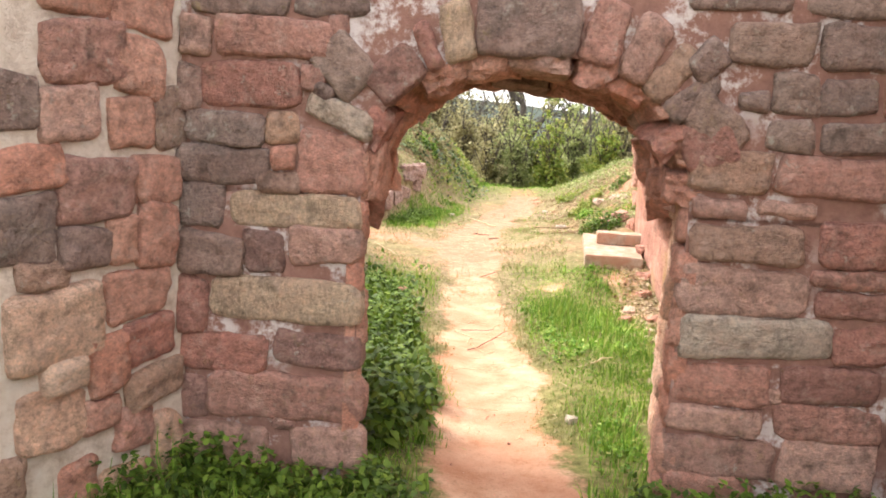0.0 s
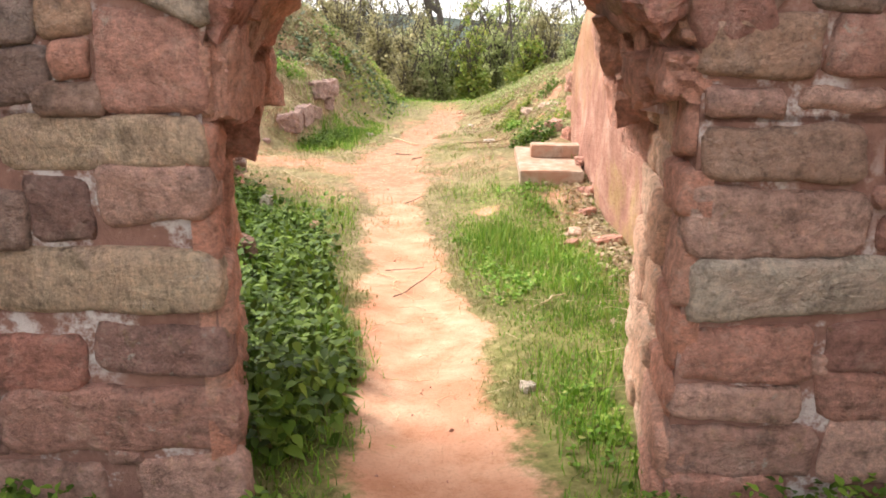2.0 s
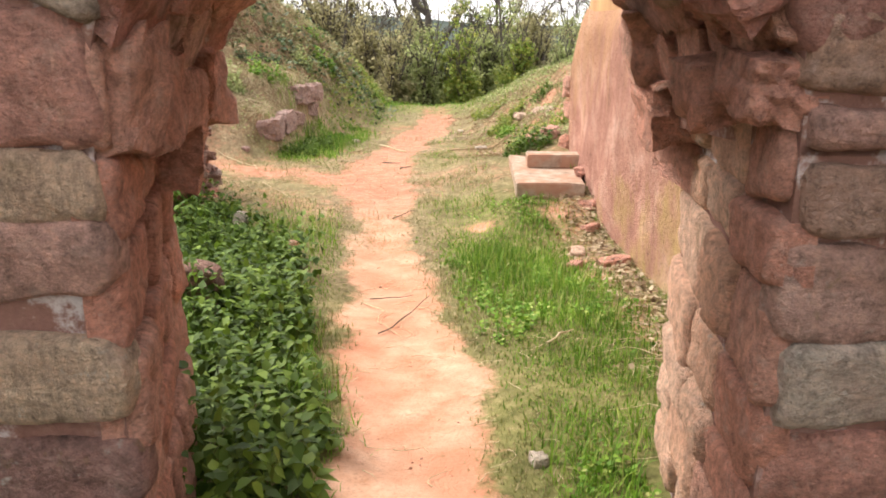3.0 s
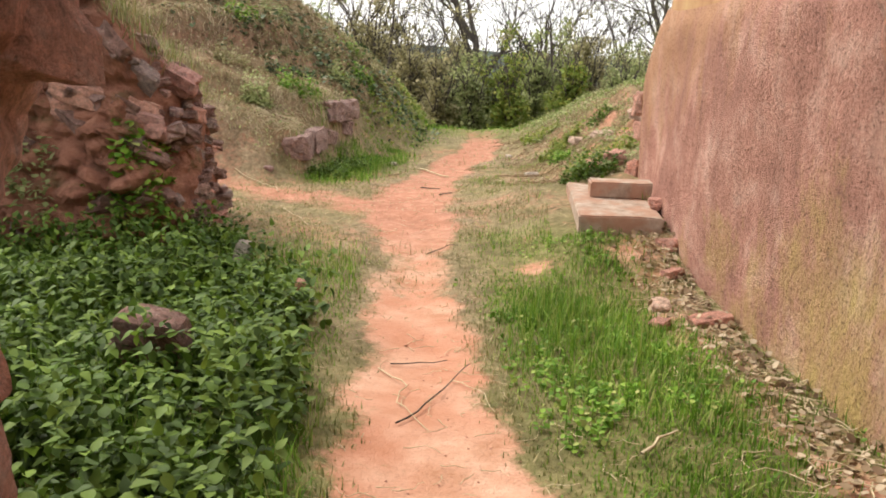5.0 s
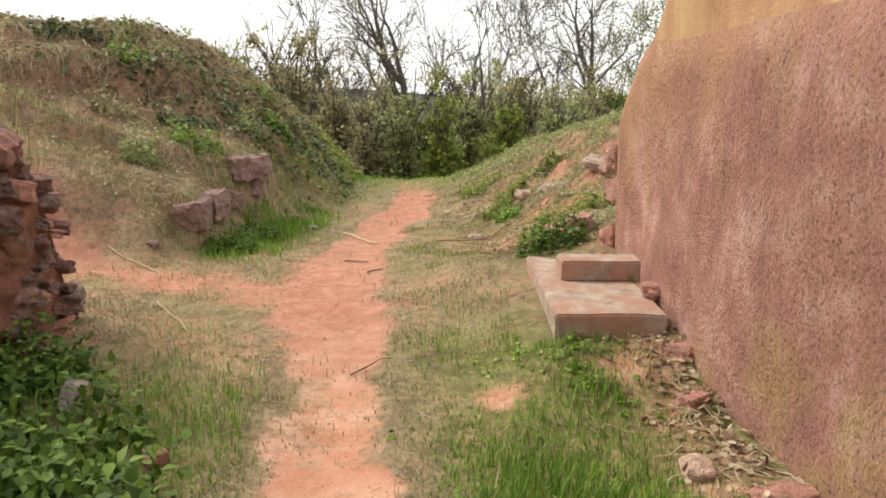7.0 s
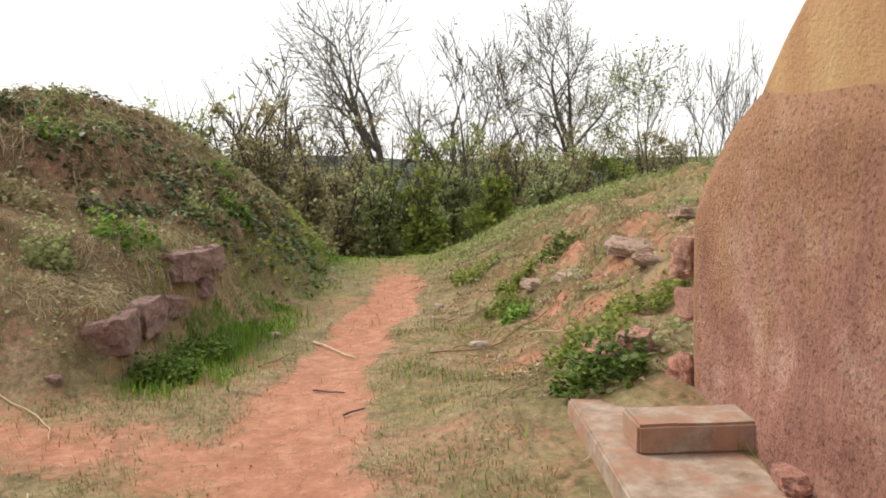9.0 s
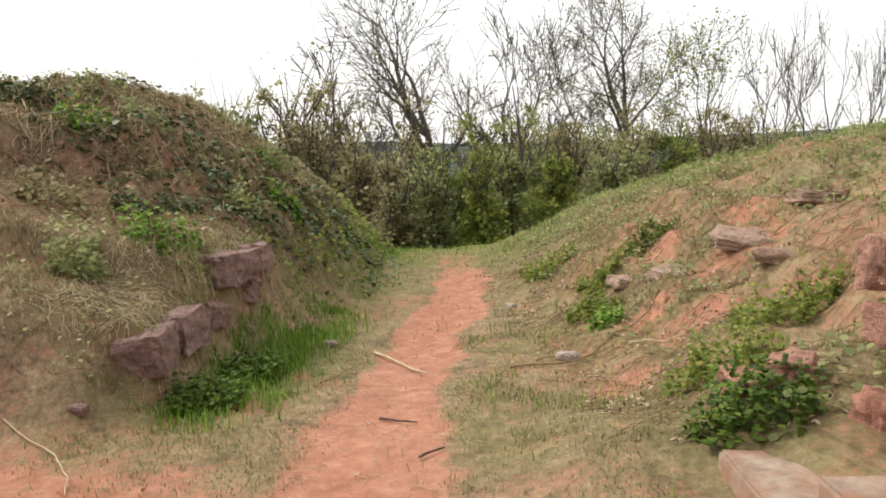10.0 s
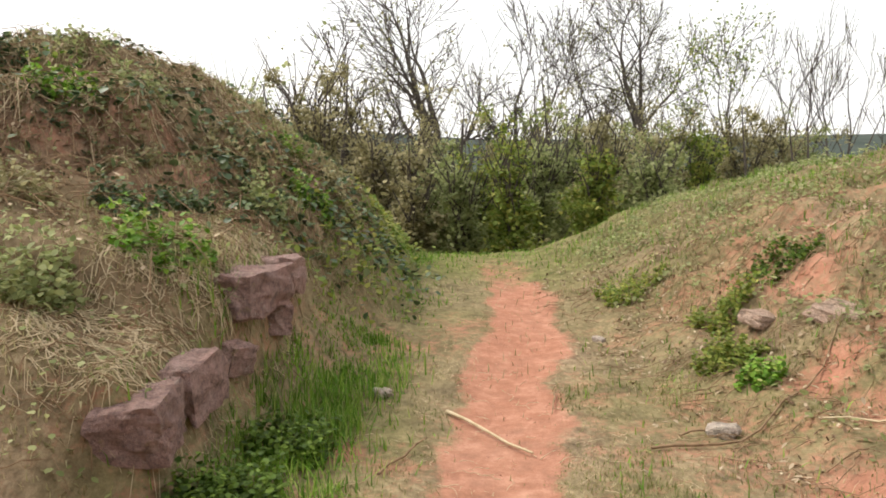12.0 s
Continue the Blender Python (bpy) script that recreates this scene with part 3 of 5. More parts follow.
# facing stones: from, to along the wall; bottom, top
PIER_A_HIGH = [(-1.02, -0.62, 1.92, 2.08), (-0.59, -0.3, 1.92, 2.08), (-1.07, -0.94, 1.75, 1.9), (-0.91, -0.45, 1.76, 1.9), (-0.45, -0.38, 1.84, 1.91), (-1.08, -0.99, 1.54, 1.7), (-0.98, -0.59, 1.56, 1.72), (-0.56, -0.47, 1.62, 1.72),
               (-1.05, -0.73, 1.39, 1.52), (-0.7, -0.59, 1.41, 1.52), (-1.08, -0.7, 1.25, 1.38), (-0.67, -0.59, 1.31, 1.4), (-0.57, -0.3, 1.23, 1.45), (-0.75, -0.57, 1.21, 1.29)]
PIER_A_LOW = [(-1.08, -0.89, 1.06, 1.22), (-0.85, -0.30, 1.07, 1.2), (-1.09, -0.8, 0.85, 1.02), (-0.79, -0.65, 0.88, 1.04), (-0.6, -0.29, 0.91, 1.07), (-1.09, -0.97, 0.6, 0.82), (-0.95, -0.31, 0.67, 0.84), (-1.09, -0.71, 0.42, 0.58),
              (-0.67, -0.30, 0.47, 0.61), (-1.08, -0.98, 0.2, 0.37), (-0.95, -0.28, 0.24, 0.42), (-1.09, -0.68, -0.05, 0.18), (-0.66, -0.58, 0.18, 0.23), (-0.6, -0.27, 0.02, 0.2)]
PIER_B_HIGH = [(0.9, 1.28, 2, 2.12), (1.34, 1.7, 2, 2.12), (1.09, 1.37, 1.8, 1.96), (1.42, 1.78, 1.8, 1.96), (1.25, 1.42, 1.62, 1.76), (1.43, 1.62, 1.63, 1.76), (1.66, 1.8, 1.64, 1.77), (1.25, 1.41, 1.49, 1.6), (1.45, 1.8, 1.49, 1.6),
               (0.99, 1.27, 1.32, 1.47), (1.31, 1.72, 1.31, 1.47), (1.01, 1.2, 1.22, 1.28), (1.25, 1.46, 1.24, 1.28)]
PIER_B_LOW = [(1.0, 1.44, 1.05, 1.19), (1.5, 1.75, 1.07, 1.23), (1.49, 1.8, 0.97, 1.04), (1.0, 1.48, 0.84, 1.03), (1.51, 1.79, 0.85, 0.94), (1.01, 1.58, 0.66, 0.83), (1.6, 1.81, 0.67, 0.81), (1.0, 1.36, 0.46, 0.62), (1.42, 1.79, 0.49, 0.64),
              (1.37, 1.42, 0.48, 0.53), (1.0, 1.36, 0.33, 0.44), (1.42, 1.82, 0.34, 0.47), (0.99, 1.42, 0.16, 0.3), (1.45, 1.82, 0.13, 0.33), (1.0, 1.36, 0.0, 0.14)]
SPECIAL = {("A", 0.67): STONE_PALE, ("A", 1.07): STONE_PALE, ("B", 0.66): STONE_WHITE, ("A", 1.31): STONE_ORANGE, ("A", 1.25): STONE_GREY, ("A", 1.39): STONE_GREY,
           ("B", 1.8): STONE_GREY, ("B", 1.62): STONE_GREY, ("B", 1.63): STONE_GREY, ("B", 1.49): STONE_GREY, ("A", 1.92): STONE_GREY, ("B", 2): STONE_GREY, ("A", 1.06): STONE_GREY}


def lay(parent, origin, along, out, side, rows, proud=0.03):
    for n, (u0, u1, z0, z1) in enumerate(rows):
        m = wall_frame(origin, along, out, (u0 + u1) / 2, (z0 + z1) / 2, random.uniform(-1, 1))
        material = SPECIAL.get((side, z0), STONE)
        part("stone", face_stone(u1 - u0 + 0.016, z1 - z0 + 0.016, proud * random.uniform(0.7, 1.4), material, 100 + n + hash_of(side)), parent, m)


def hash_of(s):
    return sum(ord(c) for c in s) * 13


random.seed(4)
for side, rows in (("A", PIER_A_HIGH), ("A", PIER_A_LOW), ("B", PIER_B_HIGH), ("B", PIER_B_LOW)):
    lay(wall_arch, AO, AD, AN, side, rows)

# ring stones: start and end of each on the arch, and its height
RING = [(0.20, 0.31, 0.17, 28), (0.315, 0.355, 0.20, 34), (0.36, 0.425, 0.22, 30), (0.43, 0.565, 0.25, 40), (0.57, 0.635, 0.25, 30), (0.64, 0.70, 0.26, 34), (0.705, 0.76, 0.24, 20), (0.765, 0.82, 0.22, 26), (0.825, 0.93, 0.20, 30)]
for n, (k0, k1, hgt, pr) in enumerate(RING):
    (ua, za), (ub, zb) = arch_pt(k0, 0), arch_pt(k1, 0)
    mid = Vector(((ua + ub) / 2, (za + zb) / 2))
    tan = Vector((ub - ua, zb - za))
    w, tilt = tan.length, math.degrees(math.atan2(tan.y, tan.x))
    nrm = Vector((-tan.y, tan.x)).normalized()
    p = mid + nrm * (hgt / 2 - 0.005)
    me = face_stone(w * 1.12, hgt, pr * 0.0012, STONE_GREY if n in (3, 7) else STONE_PALE if n == 2 else STONE, 300 + n)
    part("stone", me, wall_arch, wall_frame(AO, AD, AN, p.x, p.y, -tilt))
part("stone", face_stone(0.30, 0.13, 0.035, STONE_WHITE, 331), wall_arch, wall_frame(AO, AD, AN, -0.40, 1.53, 22))
for n, (u, z, w, h, tl) in enumerate(((1.06, 1.56, 0.26, 0.17, 35), (1.0, 1.80, 0.16, 0.12, -40), (-0.40, 1.72, 0.25, 0.20, 50), (1.19, 1.66, 0.12, 0.09, 0), (-0.47, 1.62, 0.09, 0.07, 30))):
    part("stone", face_stone(w, h, 0.04, STONE_GREY, 340 + n), wall_arch, wall_frame(AO, AD, AN, u, z, tl))

# jamb stones on both reveals
random.seed(9)
for sgn in (0, 1):
    a, c = arch_pt(sgn, 0)[0], (JAMB_A, JAMB_B)[sgn]
    start = AO + AD * a
    along = ((AO + AD * c - AN * DEPTH) - start).normalized()
    out = Vector((-along.y, along.x, 0)) * (-1 if sgn == 0 else 1)
    z, n = -0.05, 0
    while z < 1.2:
        h = random.uniform(0.15, 0.25)
        u = -0.01
        while u < DEPTH - 0.05:
            w = random.uniform(0.26, 0.48)
            w = DEPTH + 0.02 - u if DEPTH - u - w < 0.16 else w
            # right reveal: lighter stone carries the sunlight in its colour past the corner
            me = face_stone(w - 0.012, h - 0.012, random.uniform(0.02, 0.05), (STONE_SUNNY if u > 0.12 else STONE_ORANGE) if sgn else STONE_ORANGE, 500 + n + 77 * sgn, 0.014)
            part("stone", me, wall_arch, wall_frame(start, along, out, u + w / 2, z + h / 2, random.uniform(-2, 2)))
            u += w
            n += 1
        z += h
# rough soffit stones
for r in range(4):
    k, n = 0.0, 0
    d0 = r * 0.25
    while k < 0.97:
        dk = random.uniform(0.06, 0.11)
        (ua, za), (ub, zb) = arch_pt(k, d0 + 0.12), arch_pt(k + dk, d0 + 0.12)
        tan = AD * (ub - ua) + Vector((0, 0, zb - za))
        w = tan.length
        tan.normalize()
        out = tan.cross(AN * -1) * 1.0
        if out.z > 0 and 0.25 < k < 0.75:
            out = -out
        mid = AO + AD * ((ua + ub) / 2) + Vector((0, 0, (za + zb) / 2)) - AN * (DEPTH * (d0 + 0.12))
        inward = (AO + AD * 0.36 + Vector((0, 0, 1.15)) - AN * (DEPTH * (d0 + 0.12))) - mid
        if out.dot(inward) < 0:
            out = -out
        zaxis = tan.cross(out)
        m = Matrix((tan, out, zaxis)).transposed().to_4x4()
        m.translation = mid + out * random.uniform(-0.03, 0.02)
        m = m @ Euler((random.gauss(0, 0.12), random.gauss(0, 0.1), random.gauss(0, 0.12))).to_matrix().to_4x4()
        part("stone", rock_mesh("stone", (w * 1.02, random.uniform(0.09, 0.20), DEPTH * random.uniform(0.2, 0.27)), STONE if n % 4 == 1 else STONE_ORANGE, 700 + r * 40 + n, 6, 0.26, 0.66), wall_arch, m)
        k += dk
        n += 1

# broken stones along the rear edge of the vault
for n in range(22):
    k = (n + 0.5) / 22
    u, z = arch_pt(k, 1)
    p = AO + AD * (u + 0.05 * (1 if k > 0.5 else -1)) - AN * (DEPTH - random.uniform(0.04, 0.14))
    sz = random.uniform(0.10, 0.17)
    part("stone", rock_mesh("stone", (sz, sz * 1.5, sz * random.uniform(0.7, 1.0)), STONE if n % 5 == 2 else STONE_ORANGE, 860 + n, 6, 0.24, 0.68), wall_arch, pose(p.x, p.y, z + 0.05, random.uniform(-15, 15), random.uniform(-25, 25), random.uniform(-20, 20)))
# broken stones hanging at the back of the springing
for n, (x, y, z, a, b_, c) in enumerate(((1.16, 4.24, 1.40, 0.24, 0.30, 0.24), (1.19, 4.22, 1.19, 0.19, 0.34, 0.19), (1.29, 4.22, 1.02, 0.15, 0.36, 0.17), (-0.45, 4.28, 1.09, 0.30, 0.38, 0.22), (-0.38, 4.26, 1.30, 0.24, 0.34, 0.22), (1.08, 4.20, 1.60, 0.22, 0.28, 0.20))):
    part("stone", rock_mesh("stone", (a, b_, c), STONE_ORANGE, 21 + n, 7, 0.2, 0.66), wall_arch, pose(x, y, z, 6, 7 * (n - 2), 10 * n - 20))

# ---- the splayed side wall and the return ----
SO, SD = Vector((-1.06, 3.4, 0)), Vector((-0.5, -0.866, 0))
SN = Vector((-SD.y, SD.x, 0))


def slab_wall(name, a, along, out, length, height, thick, material, label):
    b = a + along * length
    pts = [a, b, b - out * thick, a - out * thick]
    V = [(p.x, p.y, -0.5) for p in pts] + [(p.x, p.y, height) for p in pts]
    F = [(0, 1, 5, 4), (1, 2, 6, 5), (2, 3, 7, 6), (3, 0, 4, 7), (4, 5, 6, 7)]
    return tagged(new(name, mesh_of(name, V, F, material, False)), label, "stone wall", kind="structure")


wall_side = slab_wall("wall_side", SO, SD, SN, 4.2, TOP, 0.6, PLASTER, "orange-red rubble side wall with patches of grey lime plaster")
SIDE_HIGH = [(0.29, 0.6, 1.61, 1.83), (0.11, 0.32, 1.57, 1.78), (0.64, 0.79, 1.44, 1.64), (0.4, 0.64, 1.4, 1.59), (0.18, 0.36, 1.37, 1.56), (0.56, 0.79, 1.23, 1.37), (0.26, 0.56, 1.11, 1.34), (0.04, 0.25, 1.16, 1.33), (0.58, 0.82, 0.97, 1.21), (0.38, 0.57, 0.94, 1.09), (0.25, 0.37, 0.94, 1.1), (0.05, 0.23, 0.9, 1.14), (0.0, 0.14, 1.36, 1.62), (0.36, 0.62, 1.86, 2.05), (0.05, 0.3, 1.82, 2.05)]
SIDE_LOW = [(0.55, 0.72, 0.88, 0.97), (0.4, 0.77, 0.61, 0.89), (0.11, 0.38, 0.69, 0.89), (0.08, 0.31, 0.51, 0.68), (0.48, 0.65, 0.49, 0.61), (0.31, 0.46, 0.43, 0.65), (0.04, 0.3, 0.32, 0.47), (0.5, 0.75, 0.29, 0.5), (0.36, 0.49, 0.29, 0.4), (0.19, 0.36, 0.15, 0.32), (0.04, 0.2, -0.05, 0.25), (0.46, 0.61, 0, 0.19), (0.74, 0.83, 0.16, 0.29), (0.22, 0.44, -0.04, 0.09)]
random.seed(6)
for n, (u0, u1, z0, z1) in enumerate(SIDE_HIGH + SIDE_LOW):
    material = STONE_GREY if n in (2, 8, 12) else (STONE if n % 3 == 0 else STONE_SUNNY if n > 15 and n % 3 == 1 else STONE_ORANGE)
    part("stone", face_stone(u1 - u0 + 0.018, z1 - z0 + 0.018, random.uniform(0.02, 0.045), material, 900 + n, 0.016), wall_side, wall_frame(SO, SD, SN, (u0 + u1) / 2, (z0 + z1) / 2, random.uniform(-9, 9)))

RO, RD = Vector((1.87, 3.12, 0)), Vector((-0.03, -1, 0)).normalized()
RN = Vector((RD.y, -RD.x, 0))
wall_return = slab_wall("wall_return", RO, RD, RN, 4.0, TOP, 0.5, MORTAR, "dark red sandstone return wall beside the gateway")
for n in range(14):
    z = 0.0 + n * 0.2
    for c in range(3):
        part("stone", face_stone(0.36, 0.18, 0.04, STONE_ORANGE if z < 1.6 else STONE, 1000 + n * 3 + c), wall_return, wall_frame(RO, RD, RN, 0.22 + c * 0.38 + 0.1 * (n % 2), z, 0))

# ---- the roughcast wall ----
WO = Vector((1.96, 4.1, 0))
WD = (Vector((2.70, 10.4, 0)) - WO).normalized()
WN = Vector((-WD.y, WD.x, 0))


def roughcast(name, ss, lows, highs, material, offset, lean, thick):
    """A wall body swept along its length, with a bellied face, rounded top arris and end."""
    V, F = [], []
    rows = 14
    n = len(ss)
    for s, lo, hi in zip(ss, lows, highs):
        endround = 0.08 * max(0, (s - 6.25) / 0.18) ** 2
        ring = []
        for j in range(rows + 1):
            t = j / rows
            z = lo + (hi - lo) * t
            edge = 0.03 * max(0, (t - 0.9) / 0.1) ** 2
            bulge = 0.025 * math.sin(s * 1.7 + z * 2) + 0.012 * math.sin(s * 5 + z * 4.2)
            p = WO + WD * s + WN * (offset + bulge - lean * (z - lo) - edge - endround)
            ring.append((p.x, p.y, z))
        for j in (rows, 0):
            p = WO + WD * s - WN * thick
            ring.append((p.x, p.y, ring[j][2]))
        V += ring
    k = rows + 3
    for i in range(n - 1):
        for j in range(k - 1):
            F.append((i * k + j + 1, i * k + j, (i + 1) * k + j, (i + 1) * k + j + 1))
    F.append([(n - 1) * k + j for j in range(k)][::-1])
    F.append([j for j in range(k)])
    return mesh_of(name, V, F, material)


ss = np.concatenate([np.linspace(-0.05, 5.2, 40), np.linspace(5.25, 6.43, 26)])
low_top = curve(ss, [0, 5.3, 5.6, 5.87, 6.13, 6.37, 6.43], [1.60, 1.60, 1.64, 1.51, 1.30, 1.06, 0.90])
wall_roughcast = tagged(new("wall_roughcast", roughcast("wall_roughcast", ss, np.full(len(ss), -0.6), low_top, RENDER, 0.0, -0.01, 0.45)), "pink roughcast-rendered retaining wall with yellow lichen and dark streaks", "rendered wall", kind="structure")
sc = np.concatenate([np.linspace(-0.05, 4.6, 20), np.linspace(4.65, 5.74, 20)])
cap_top = curve(sc, [0, 4.0, 4.6, 5.0, 5.3, 5.50, 5.64, 5.74], [3.0, 2.85, 2.5, 2.24, 2.08, 1.88, 1.70, 1.55])
part("coping", roughcast("coping", sc, np.full(len(sc), 1.48), cap_top, CAP, -0.03, 0.05, 0.44), wall_roughcast, label="ochre weathered sloping upper render")
for n, (ds, z, w, h) in enumerate(((6.47, 0.80, 0.10, 0.22), (6.42, 0.55, 0.04, 0.16), (6.45, 0.15, 0.15, 0.20))):
    p = WO + WD * ds - WN * 0.02
    part("brick", rock_mesh("brick", (w, 0.16, h), STONE_ORANGE, 40 + n, 6, 0.36, 0.5), wall_roughcast, pose(p.x, p.y, z, 0, 5 * n, 20))


def earth_material():
    m, N, L, b = mat("crumbling_red_earth", 0.97, 0.08)
    v = coords(N, L)
    c = ramp(N, L, nz(N, L, v, 6, 7, 0.7), [(0.3, (0.17, 0.085, 0.06)), (0.5, (0.33, 0.15, 0.10)), (0.7, (0.50, 0.25, 0.17))])
    g = ramp(N, L, nz(N, L, v, 2.3, 5, 0.65), [(0.56, white(0)), (0.66, white(0.7))])
    L.new(mix(N, L, g, c, (0.14, 0.13, 0.06)), b.inputs["Base Color"])
    bump(N, L, b, nz(N, L, v, 22, 8, 0.75), 0.06)
    return m


EARTH = earth_material()

# ---- concrete plinth by the roughcast wall ----
def bevel_box(name, size, material, seed, bev=0.012, cuts=3, jag=0.012):
    bm = bmesh.new()
    bmesh.ops.create_cube(bm, size=1)
    for v in bm.verts:
        v.co = Vector((v.co.x * size[0], v.co.y * size[1], (v.co.z + 0.5) * size[2]))
    bmesh.ops.bevel(bm, geom=bm.edges[:], offset=bev, segments=2, affect="EDGES")
    long_edges = [e for e in bm.edges if e.calc_length() > 0.12]
    bmesh.ops.subdivide_edges(bm, edges=long_edges, cuts=cuts, use_grid_fill=True)
    for v in bm.verts:
        v.co += Vector([noise.noise(v.co * 7 + Vector((seed, k * 3, 0))) for k in range(3)]) * jag
    me = bpy.data.meshes.new(name)
    bm.to_mesh(me)
    bm.free()
    me.materials.append(material)
    return me


plinth = empty("concrete_plinth", pose(2.085, 8.86, -0.36, 0, 0, -9.5), "low weathered concrete plinth half buried in red earth", "plinth")
part("slab", bevel_box("slab", (0.66, 1.72, 0.365), CONCRETE, 2), plinth, pose(0.02, 0.86, 0))
part("kerb_block", bevel_box("kerb_block", (0.57, 0.27, 0.145), CONCRETE, 7, 0.014), plinth, pose(0.13, 0.99, 0.362), "loose concrete kerb block lying on the slab")

# ---- ruined wall stump ----
stump = empty("ruined_wall", pose(-2.3, 9.3, -0.25), "crumbling stump of a red rubble wall with exposed earth", "ruin")


def stump_top(x):
    return curve(x, [-5, -3.2, -2.6, -2.1, -1.85, -1.6, -1.42, -1.32], [2.5, 2.45, 2.2, 1.85, 1.58, 1.22, 0.96, 0.66])


def stump_front(x, z):
    return 8.62 + 0.34 * sstep(-0.2, 1.6, z) - 0.18 * (x + 1.6) * 0.4 + 0.10 * wobble(x * 1.0, z * 1.0, 4, 1.5)


def crag(x, z):
    """Broken bedded relief of the fallen wall's face: overhanging courses and hollows."""
    bed = noise.noise(Vector((x * 1.1, 4.0, z * 5.5))) + 0.5 * noise.noise(Vector((x * 2.7, 1.0, z * 12)))
    cells = noise.voronoi(Vector((x * 3.6, 2.0, z * 5.0)))[0]
    return 0.11 * bed + 0.22 * (min(cells[1] - cells[0], 0.5) - 0.25) * -1 + 0.05 * noise.fractal(Vector((x * 6, z * 7, 1.0)), 0.9, 2.0, 4)


V, F = [], []
xs, zs = np.linspace(-4.6, -1.30, 96), np.linspace(0, 1, 60)
for x in xs:
    for k in zs:
        z = -0.4 + (float(stump_top(x)) + 0.4 + 0.10 * noise.noise(Vector((x * 5, 0, 3)))) * k
        y = float(stump_front(x, z)) + 0.85 * max(0, (x + 1.75) / 0.43) ** 2 * (0.6 + 0.4 * k) + 0.16 * max(0, (k - 0.88) / 0.12)
        side = 0.08 * noise.noise(Vector((x * 2, z * 5, 8.0))) * sstep(-2.2, -1.5, x)
        V.append((x + 2.3 + side, y - 9.3 + crag(x, z), z + 0.25))
    V.append((x + 2.3, 9.9 - 9.3, float(stump_top(x)) + 0.12))
    V.append((x + 2.3, 10.4 - 9.3, -0.3))
k = len(zs) + 2
for i in range(len(xs) - 1):
    for j in range(k - 1):
        F.append((i * k + j, (i + 1) * k + j, (i + 1) * k + j + 1, i * k + j + 1))
F.append([(len(xs) - 1) * k + j for j in range(k)])


part("earth_core", mesh_of("earth_core", V, F, EARTH, False), stump, label="exposed crumbling red earth core")
shapes = [rock_mesh("stone", (1, 0.85, 0.72), mt, 60 + n, 4, 0.30, 0.62) for n, mt in enumerate((STONE, DARK_ROCK, ROCK, STONE_GREY, STONE_ORANGE, DARK_ROCK, DARK_ROCK))]
r = np.random.default_rng(31)
for n in range(150):
    x = r.uniform(-3.5, -1.36)
    kz = r.uniform(0.0, 1.0)
    z = -0.3 + (float(stump_top(x)) + 0.3) * kz
    if noise.noise(Vector((x * 1.6, 9.0, z * 1.9))) > 0.12:
        continue
    y = float(stump_front(x, z)) + 0.85 * max(0, (x + 1.75) / 0.43) ** 2 * (0.6 + 0.4 * kz) + crag(x, z)
    s = r.choice([0.08, 0.13, 0.19, 0.28], p=[0.25, 0.3, 0.27, 0.18])
    m = Matrix.LocRotScale((x + 2.3, y - 9.3 + 0.3 * s, z + 0.25), Euler((r.normal(0, 0.35), r.normal(0.2, 0.4), r.uniform(-0.9, 0.9))), (s * r.uniform(1.0, 1.6), s, s * r.uniform(0.6, 1.0)))
    part("stone", shapes[n % 7], stump, m)

for n in range(90):
    if n % 3 == 0:
        x, y = r.uniform(-2.9, -1.45), r.uniform(9.0, 9.9)
        z = float(stump_top(x)) * r.uniform(0.92, 1.0) - 0.05
    else:
        kz = r.uniform(0, 1)
        x, y = -1.30 - 0.10 * kz + r.normal(0, 0.03), r.uniform(9.15, 10.25)
        z = -0.3 + 1.15 * kz * (1 - 0.35 * max(0, y - 9.9))
    s = r.choice([0.10, 0.15, 0.22], p=[0.4, 0.4, 0.2])
    m = Matrix.LocRotScale((x + 2.3, y - 9.3, z + 0.25), Euler((r.normal(0, 0.2), r.normal(0, 0.2), r.uniform(-1.6, 1.6))), (s * r.uniform(0.9, 1.5), s, s * r.uniform(0.5, 0.9)))
    part("stone", shapes[n % 7], stump, m)

# ---- blocks and loose stones ----
BLOCKS = [(-0.885, 13.00, 0.05, 0.32, 0.36, 0.29, -6), (-0.735, 13.44, 0.09, 0.22, 0.42, 0.30, -16), (-0.53, 14.32, 0.42, 0.34, 0.60, 0.28, -21), (-0.36, 14.88, 0.42, 0.26, 0.44, 0.27, -8), (-0.40, 14.66, 0.16, 0.20, 0.26, 0.2, 16), (-0.60, 13.92, 0.10, 0.18, 0.22, 0.18, -30)]
for n, (x, y, z, a, b_, c, w) in enumerate(BLOCKS):
    tagged(new("sandstone_block", rock_mesh("sandstone_block", (a, b_, c), ROCK, 80 + n, 8, 0.22, 0.80)), "squared purple-red sandstone block set in the grassy bank", "stone block", "blocks in the bank").matrix_basis = pose(x, y, z, 5 - 3 * n, 4 * n - 7, w)
